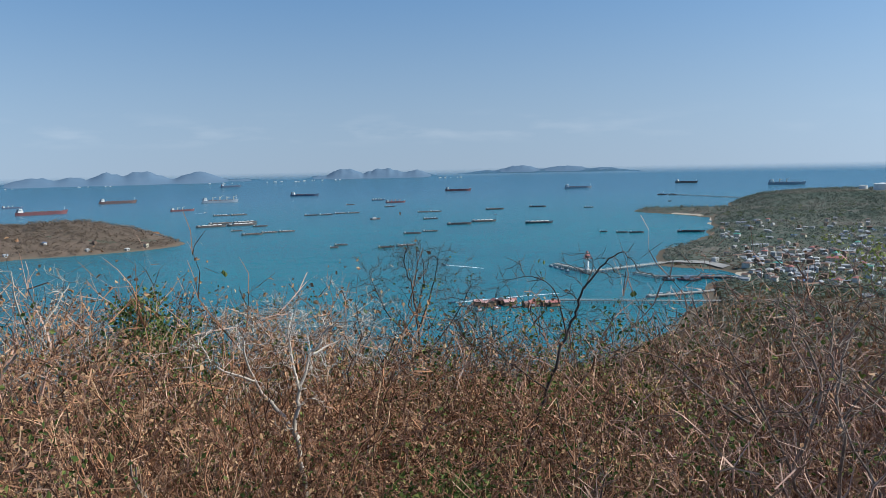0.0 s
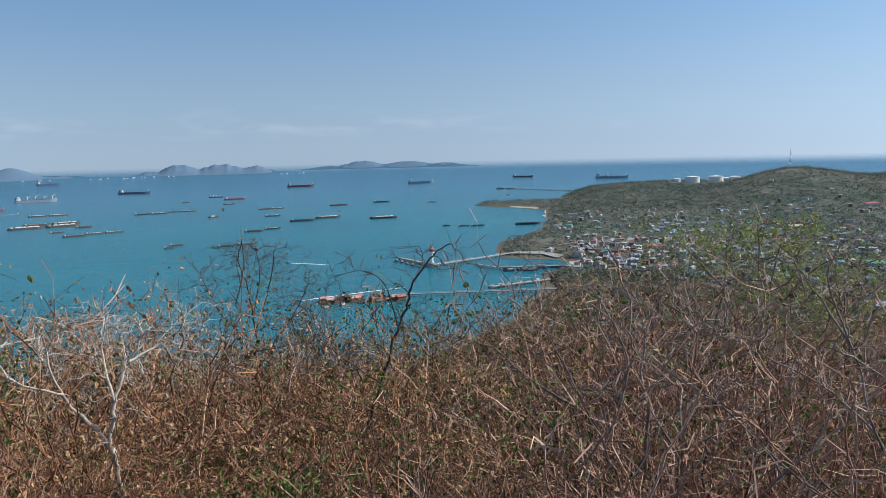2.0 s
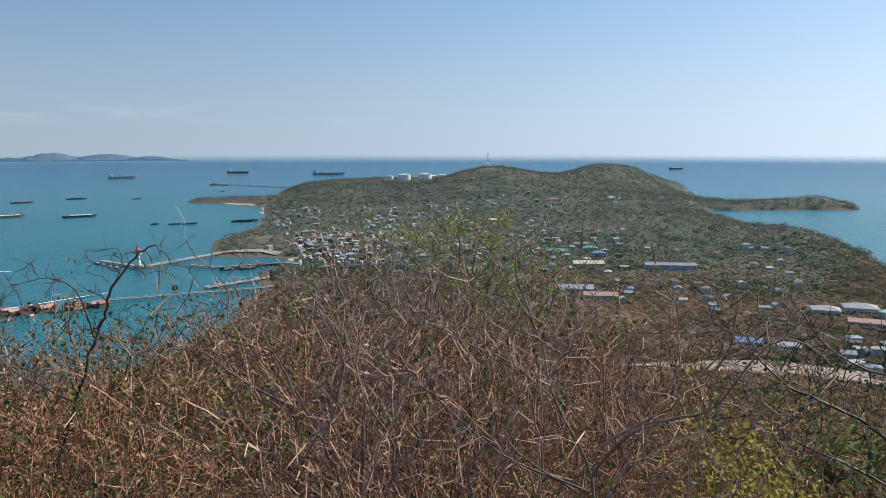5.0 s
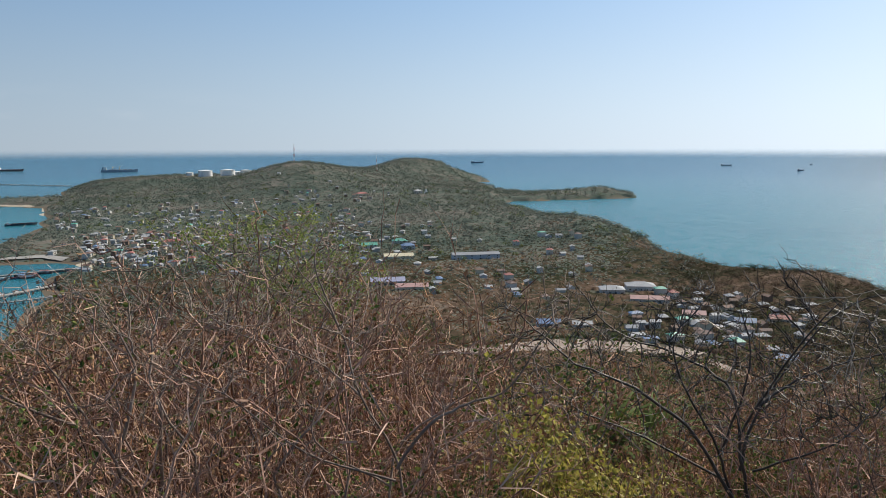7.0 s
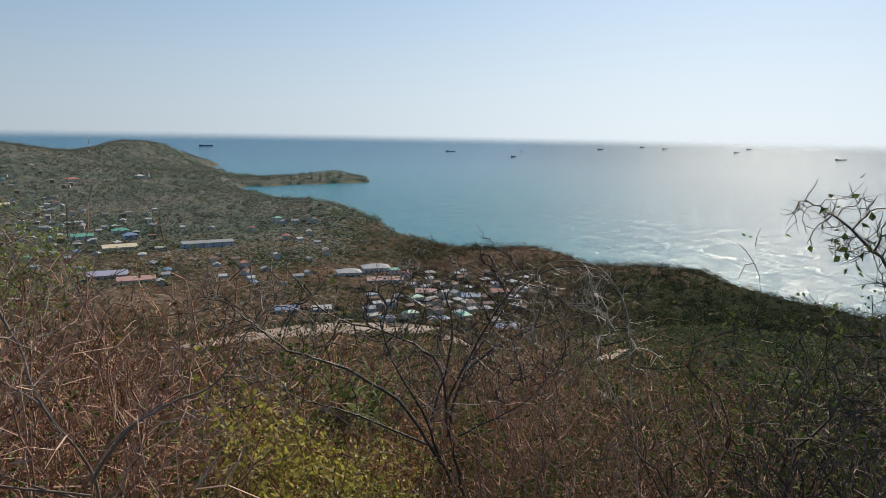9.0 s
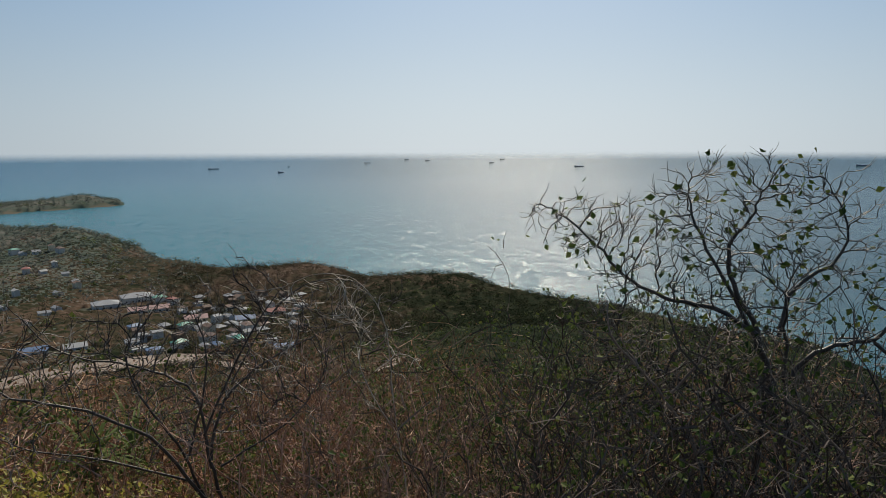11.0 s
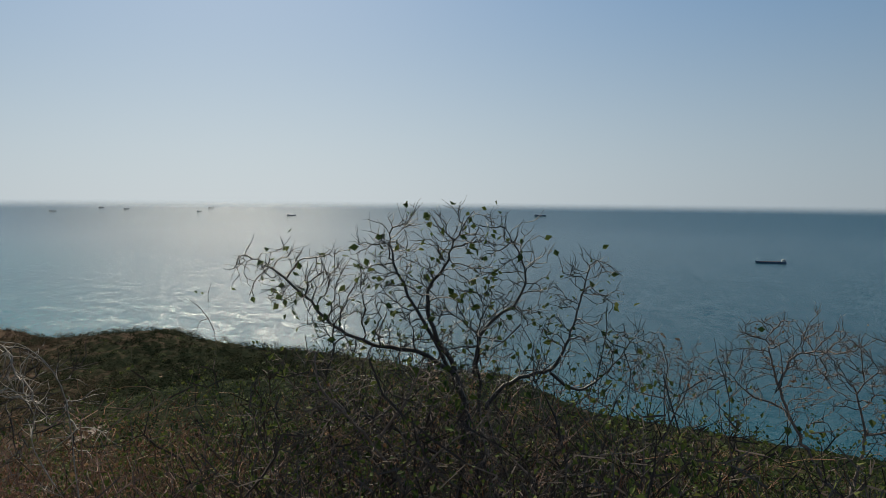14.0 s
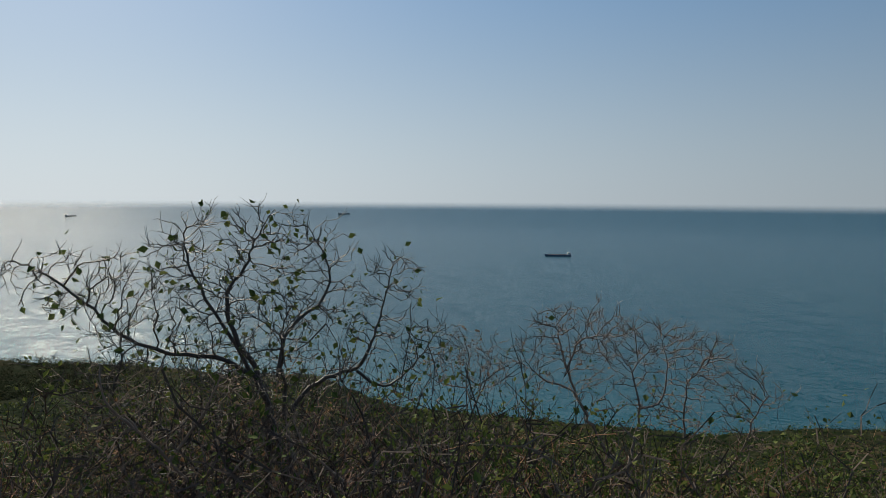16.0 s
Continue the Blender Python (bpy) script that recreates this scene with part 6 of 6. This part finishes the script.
tree("bare_tree", "leafless tree with a smooth pale trunk that forks low", (0.56, 6.98, 94.3), [
    (0.085, [(0.16, -0.05, -0.2), (0.1, 0.0, 1.2), (-0.02, 0.03, 2.5), (-0.1, 0.0, 3.2), (-0.04, 0.05, 3.6), (0.12, 0.1, 3.95), (0.3, 0.0, 4.2)]),
    (0.055, [(-0.08, 0.0, 3.1), (-0.32, 0.1, 3.45), (-0.48, 0.0, 3.75), (-0.55, -0.1, 4.15)]),
    (0.035, [(-0.04, 0.03, 3.55), (-0.12, 0.15, 3.95), (-0.05, 0.1, 4.35)]),
    (0.03, [(0.1, 0.1, 3.9), (0.4, 0.2, 4.0), (0.6, 0.15, 4.15)]),
    (0.03, [(-0.45, 0.0, 3.7), (-0.8, -0.1, 3.9), (-0.95, -0.1, 4.2)]),
], M_PALEBARK, 60, 0.04, M_DRYLEAF, 14, 114, 0.9)
tree("leafy_tree", "small tree with fresh green leaves at its branch ends", (8.29, 6.81, 95.90), [
    (0.050, [(-0.09, 0.13, -0.37), (-0.42, 0.03, 1.28), (-0.45, -0.18, 2.29), (-0.50, -0.27, 2.86), (-0.21, -0.11, 3.10)]),
    (0.050, [(0.04, -0.19, -0.30), (0.27, -0.17, 1.36), (0.19, -0.43, 2.49), (0.33, -0.53, 3.17)]),
    (0.040, [(-0.12, 0.11, 2.22), (-0.44, 0.42, 2.71), (-0.48, 0.73, 2.93)]),
    (0.040, [(0.20, -0.27, 1.73), (0.27, -0.83, 2.45), (0.20, -1.23, 2.74)]),
    (0.035, [(0.13, -0.29, 1.41), (0.76, -0.70, 1.72), (1.13, -1.08, 2.22)]),
], M_BARK, 3600, 0.05, M_FRESHLEAF, 20, 109)
tree("bare_shrub", "large bare shrub with a long bent branch", (4.19, 2.13, 97.41), [
    (0.028, [(0.12, -0.02, -0.22), (0.15, 0.05, 0.44), (-0.10, 0.18, 1.01), (-0.13, 0.31, 1.44), (-0.18, 0.53, 1.76), (-0.19, 0.67, 1.91)]),
    (0.030, [(0.01, -0.02, 0.51), (0.07, -0.22, 0.82), (0.16, -0.45, 0.96), (0.34, -0.65, 1.03), (0.33, -0.85, 1.35), (0.37, -0.95, 1.48)]),
    (0.018, [(-0.18, 0.28, 1.46), (-0.14, 0.47, 1.83), (-0.01, 0.46, 2.07)]),
    (0.018, [(-0.03, 0.22, 0.98), (-0.10, 0.52, 1.19), (-0.39, 0.78, 1.38), (-0.71, 1.01, 1.57)]),
    (0.022, [(0.00, -0.01, 0.43), (-0.37, 0.43, 0.69), (-0.68, 0.76, 1.11), (-0.94, 1.10, 1.34)]),
    (0.018, [(0.06, 0.07, 0.35), (-0.18, 0.48, 0.68), (-0.06, 0.49, 0.95), (-0.13, 0.37, 1.21)]),
], M_BARK, 0, 0.050, M_DRYLEAF, 16, 110)
tree("dead_branch", "thin dead branch arching over", (5.28, -1.21, 97.39), [
    (0.014, [(-0.04, -0.05, -0.23), (0.15, 0.03, 0.77), (0.04, 0.08, 1.22), (0.02, 0.14, 1.48), (-0.11, 0.32, 1.72), (-0.23, 0.57, 1.79), (-0.08, 0.78, 1.69)]),
    (0.014, [(0.10, 0.02, 0.54), (0.20, 0.26, 1.00), (0.06, 0.24, 1.37)]),
], M_PALEBARK, 0, 0.050, M_DRYLEAF, 5, 111)
tree("bare_shrub", "tall tangled bare shrub with grey branches", (4.21, 4.55, 96.96), [
    (0.045, [(0.03, -0.09, -0.15), (-0.18, -0.05, 0.61), (-0.32, 0.17, 1.10), (-0.45, 0.37, 1.52), (-0.67, 0.50, 1.79)]),
    (0.040, [(0.15, -0.14, -0.14), (0.06, -0.29, 0.85), (0.04, -0.24, 1.27), (0.22, -0.14, 1.67), (0.39, -0.16, 1.92)]),
    (0.035, [(-0.13, 0.01, 0.58), (0.01, -0.11, 1.24), (-0.03, 0.05, 1.65), (-0.22, 0.08, 1.97)]),
    (0.035, [(-0.22, 0.29, 0.86), (-0.54, 0.52, 1.11), (-0.75, 0.77, 1.35), (-1.05, 0.91, 1.44)]),
    (0.030, [(0.22, -0.07, 0.93), (0.46, -0.14, 1.29), (0.67, -0.33, 1.58)]),
], M_BARK, 60, 0.040, M_DRYLEAF, 26, 112)
tree("bare_shrub", "bare shrub with dark crooked stems", (3.06, 8.99, 94.87), [
    (0.035, [(0.05, -0.09, -0.29), (-0.23, -0.04, 1.33), (-0.38, -0.32, 2.21), (-0.70, -0.16, 2.64), (-0.99, 0.17, 2.81)]),
    (0.030, [(-0.22, 0.00, 1.39), (0.15, -0.11, 1.93), (0.22, -0.15, 2.47)]),
    (0.030, [(0.14, -0.07, 0.01), (0.56, -0.08, 1.24), (0.46, 0.27, 1.94)]),
], M_BARK, 0, 0.050, M_DRYLEAF, 16, 113)

tree("bare_shrub", "grey crooked dead branches of a bare shrub", (5.18, -3.32, 97.19), [
    (0.050, [(-0.07, 0.02, -0.10), (-0.15, -0.07, 0.51), (-0.19, 0.22, 0.96), (-0.07, 0.37, 1.19), (0.13, 0.43, 1.36)]),
    (0.030, [(-0.01, 0.12, 0.88), (-0.14, -0.12, 1.29), (-0.21, -0.21, 1.57)]),
    (0.030, [(0.13, 0.27, 1.12), (0.30, 0.43, 1.35), (0.46, 0.38, 1.58)]),
    (0.030, [(-0.04, -0.14, 0.45), (-0.21, -0.39, 0.83), (-0.23, -0.71, 0.95)]),
], M_BARK, 30, 0.040, M_DRYLEAF, 22, 120, 0.9)
tree("bare_shrub", "grey crooked dead branches of a bare shrub", (4.66, -4.65, 96.93), [
    (0.035, [(0.04, 0.09, -0.09), (0.18, 0.10, 0.45), (0.21, 0.02, 0.92), (0.39, 0.06, 1.18)]),
    (0.030, [(0.19, 0.09, 0.45), (-0.12, -0.06, 0.90), (-0.36, -0.35, 1.00)]),
    (0.030, [(0.10, 0.14, 0.73), (0.36, 0.33, 0.99), (0.58, 0.28, 1.22)]),
], M_BARK, 30, 0.040, M_DRYLEAF, 22, 121, 0.9)

def bush(x, y, top, wide, leaf_mat, label, leaves, leaf, seed, bark=None):
    """A dense leafy bush: many thin stems that carry lobes of leaves."""
    g = np.random.default_rng(seed)
    z = land_z(x, y) - 0.05
    tall = top - z
    ob = thing("leafy_bush", (x, y, z), 0, label, "bush")
    lobes = []
    for k in range(16):
        a, q = g.uniform(0, 2 * math.pi), math.sqrt(g.uniform(0, 1))
        size = g.uniform(0.2, 0.36) * wide
        high = tall * (1 - 0.45 * q * q) * g.uniform(0.62, 1.0) - size
        end = np.array([math.cos(a) * q * wide * 0.62, math.sin(a) * q * wide * 0.62, max(high, 0.3 * tall)])
        lobes.append((end, size))
        if k < 9:
            mid = end * np.array([0.35, 0.35, 0.55]) + g.normal(size=3) * 0.06
            part("stem", tubes("stem", [(*(end * np.array([0.05, 0.05, 0])), *mid, 0.022, 0.016), (*mid, *end, 0.016, 0.006)], bark or M_DARKBARK), None, ob)
    out, tips = [[], []], []
    for end, size in lobes:
        for _ in range(9):
            d = g.normal(size=3) + np.array([0, 0, 0.5])
            grow(g, end - unit(d) * size * 0.3, d, size * 0.8, 0.007, 0, [(3, 3, 0.6, 45, 0.2, 0.02), (2, 0, 0, 0, 0.25, 0.0)], out, tips)
    stuff(part("twig_crown", ribbons("twig_crown", out[0] + out[1], M_TWIG), None, ob))
    stuff(part("foliage", triangles("foliage", leaf_blades(g, tips, leaves, leaf, wide * 0.07), leaf_mat), None, ob))


def spiky_plant(x, y, top, seed):
    """Long strap leaves in a rosette on a short stem."""
    g = np.random.default_rng(seed)
    z = land_z(x, y)
    ob = thing("screw_pine", (x, y, z), 0, "spiky green plant with long drooping strap leaves", "plant")
    part("stem", tubes("stem", [(0, 0, -0.1, 0.1, 0.05, top - z - 0.5, 0.07, 0.05)], M_BARK), None, ob)
    for k in range(46):
        a, up, L = g.uniform(0, 6.28), g.uniform(-0.2, 1.1), g.uniform(0.6, 1.1)
        d = np.array([math.cos(a) * math.cos(up), math.sin(a) * math.cos(up), math.sin(up)])
        w = np.array([-math.sin(a), math.cos(a), 0]) * 0.028
        p, v, f = np.array([0.1, 0.05, top - z - 0.6 + g.uniform(-0.25, 0.1)]), [], []
        for i in range(6):
            s = 1 - (i / 5) ** 2
            v += [p - w * s, p + w * s + np.array([0, 0, 0.004])]
            if i:
                f.append((2 * i - 2, 2 * i - 1, 2 * i + 1, 2 * i))
            p = p + d * L / 5
            d = unit(d - np.array([0, 0, 0.22]))
        part("leaf", mesh("leaf", v, f, M_LEAF), None, ob)


def spot(bearing, r):
    q = polar(bearing, r)
    return q.x, q.y


bush(*spot(75.5, 5.7), 98.55, 1.8, M_YELLOWLEAF, "bush with bright yellow-green leaves", 7500, 0.055, 201)
bush(*spot(80.5, 6.3), 98.1, 1.2, M_YELLOWLEAF, "smaller bush with yellowing leaves", 3000, 0.05, 202)
bush(*spot(88.0, 8.6), 97.2, 1.7, M_LEAF, "dense olive green bush", 3600, 0.08, 203)
bush(*spot(96.0, 8.0), 96.9, 1.6, M_LEAF, "green bush under the bare tree", 3000, 0.07, 204)
bush(*spot(13.0, 5.0), 98.35, 1.1, M_LEAF, "dark evergreen bush among dry twigs", 5000, 0.05, 205)
bush(*spot(-6.6, 9.3), 99.25, 1.4, M_LEAF, "bush wrapped in dark creepers", 9000, 0.05, 206, M_BARK)
bush(*spot(28.5, 6.6), 98.2, 1.1, M_DRYLEAF, "bush with rusty red withered leaves", 2600, 0.05, 207)
bush(*spot(31.0, 9.0), 97.95, 0.7, M_YELLOWLEAF, "small bush with thin yellow-green leaves", 900, 0.05, 213)
bush(*spot(28.0, 12.0), 97.6, 1.4, M_LEAF, "low green bush above the harbour", 2400, 0.08, 208)
bush(*spot(157.0, 11.0), 97.1, 1.9, M_LEAF, "bright green bush above the sea", 4200, 0.055, 209)
bush(*spot(165.0, 10.0), 97.6, 2.3, M_LEAF, "wide green bush on the seaward slope", 4200, 0.06, 210)
bush(*spot(147.0, 16.0), 95.6, 2.4, M_LEAF, "low green bush on the seaward slope", 3600, 0.06, 211)
bush(*spot(118.0, 9.0), 96.4, 1.6, M_LEAF, "dark green bush at the foot of a tree", 3000, 0.08, 212)
spiky_plant(*spot(79.5, 8.6), 97.3, 301)
spiky_plant(*spot(82.0, 9.0), 97.1, 302)
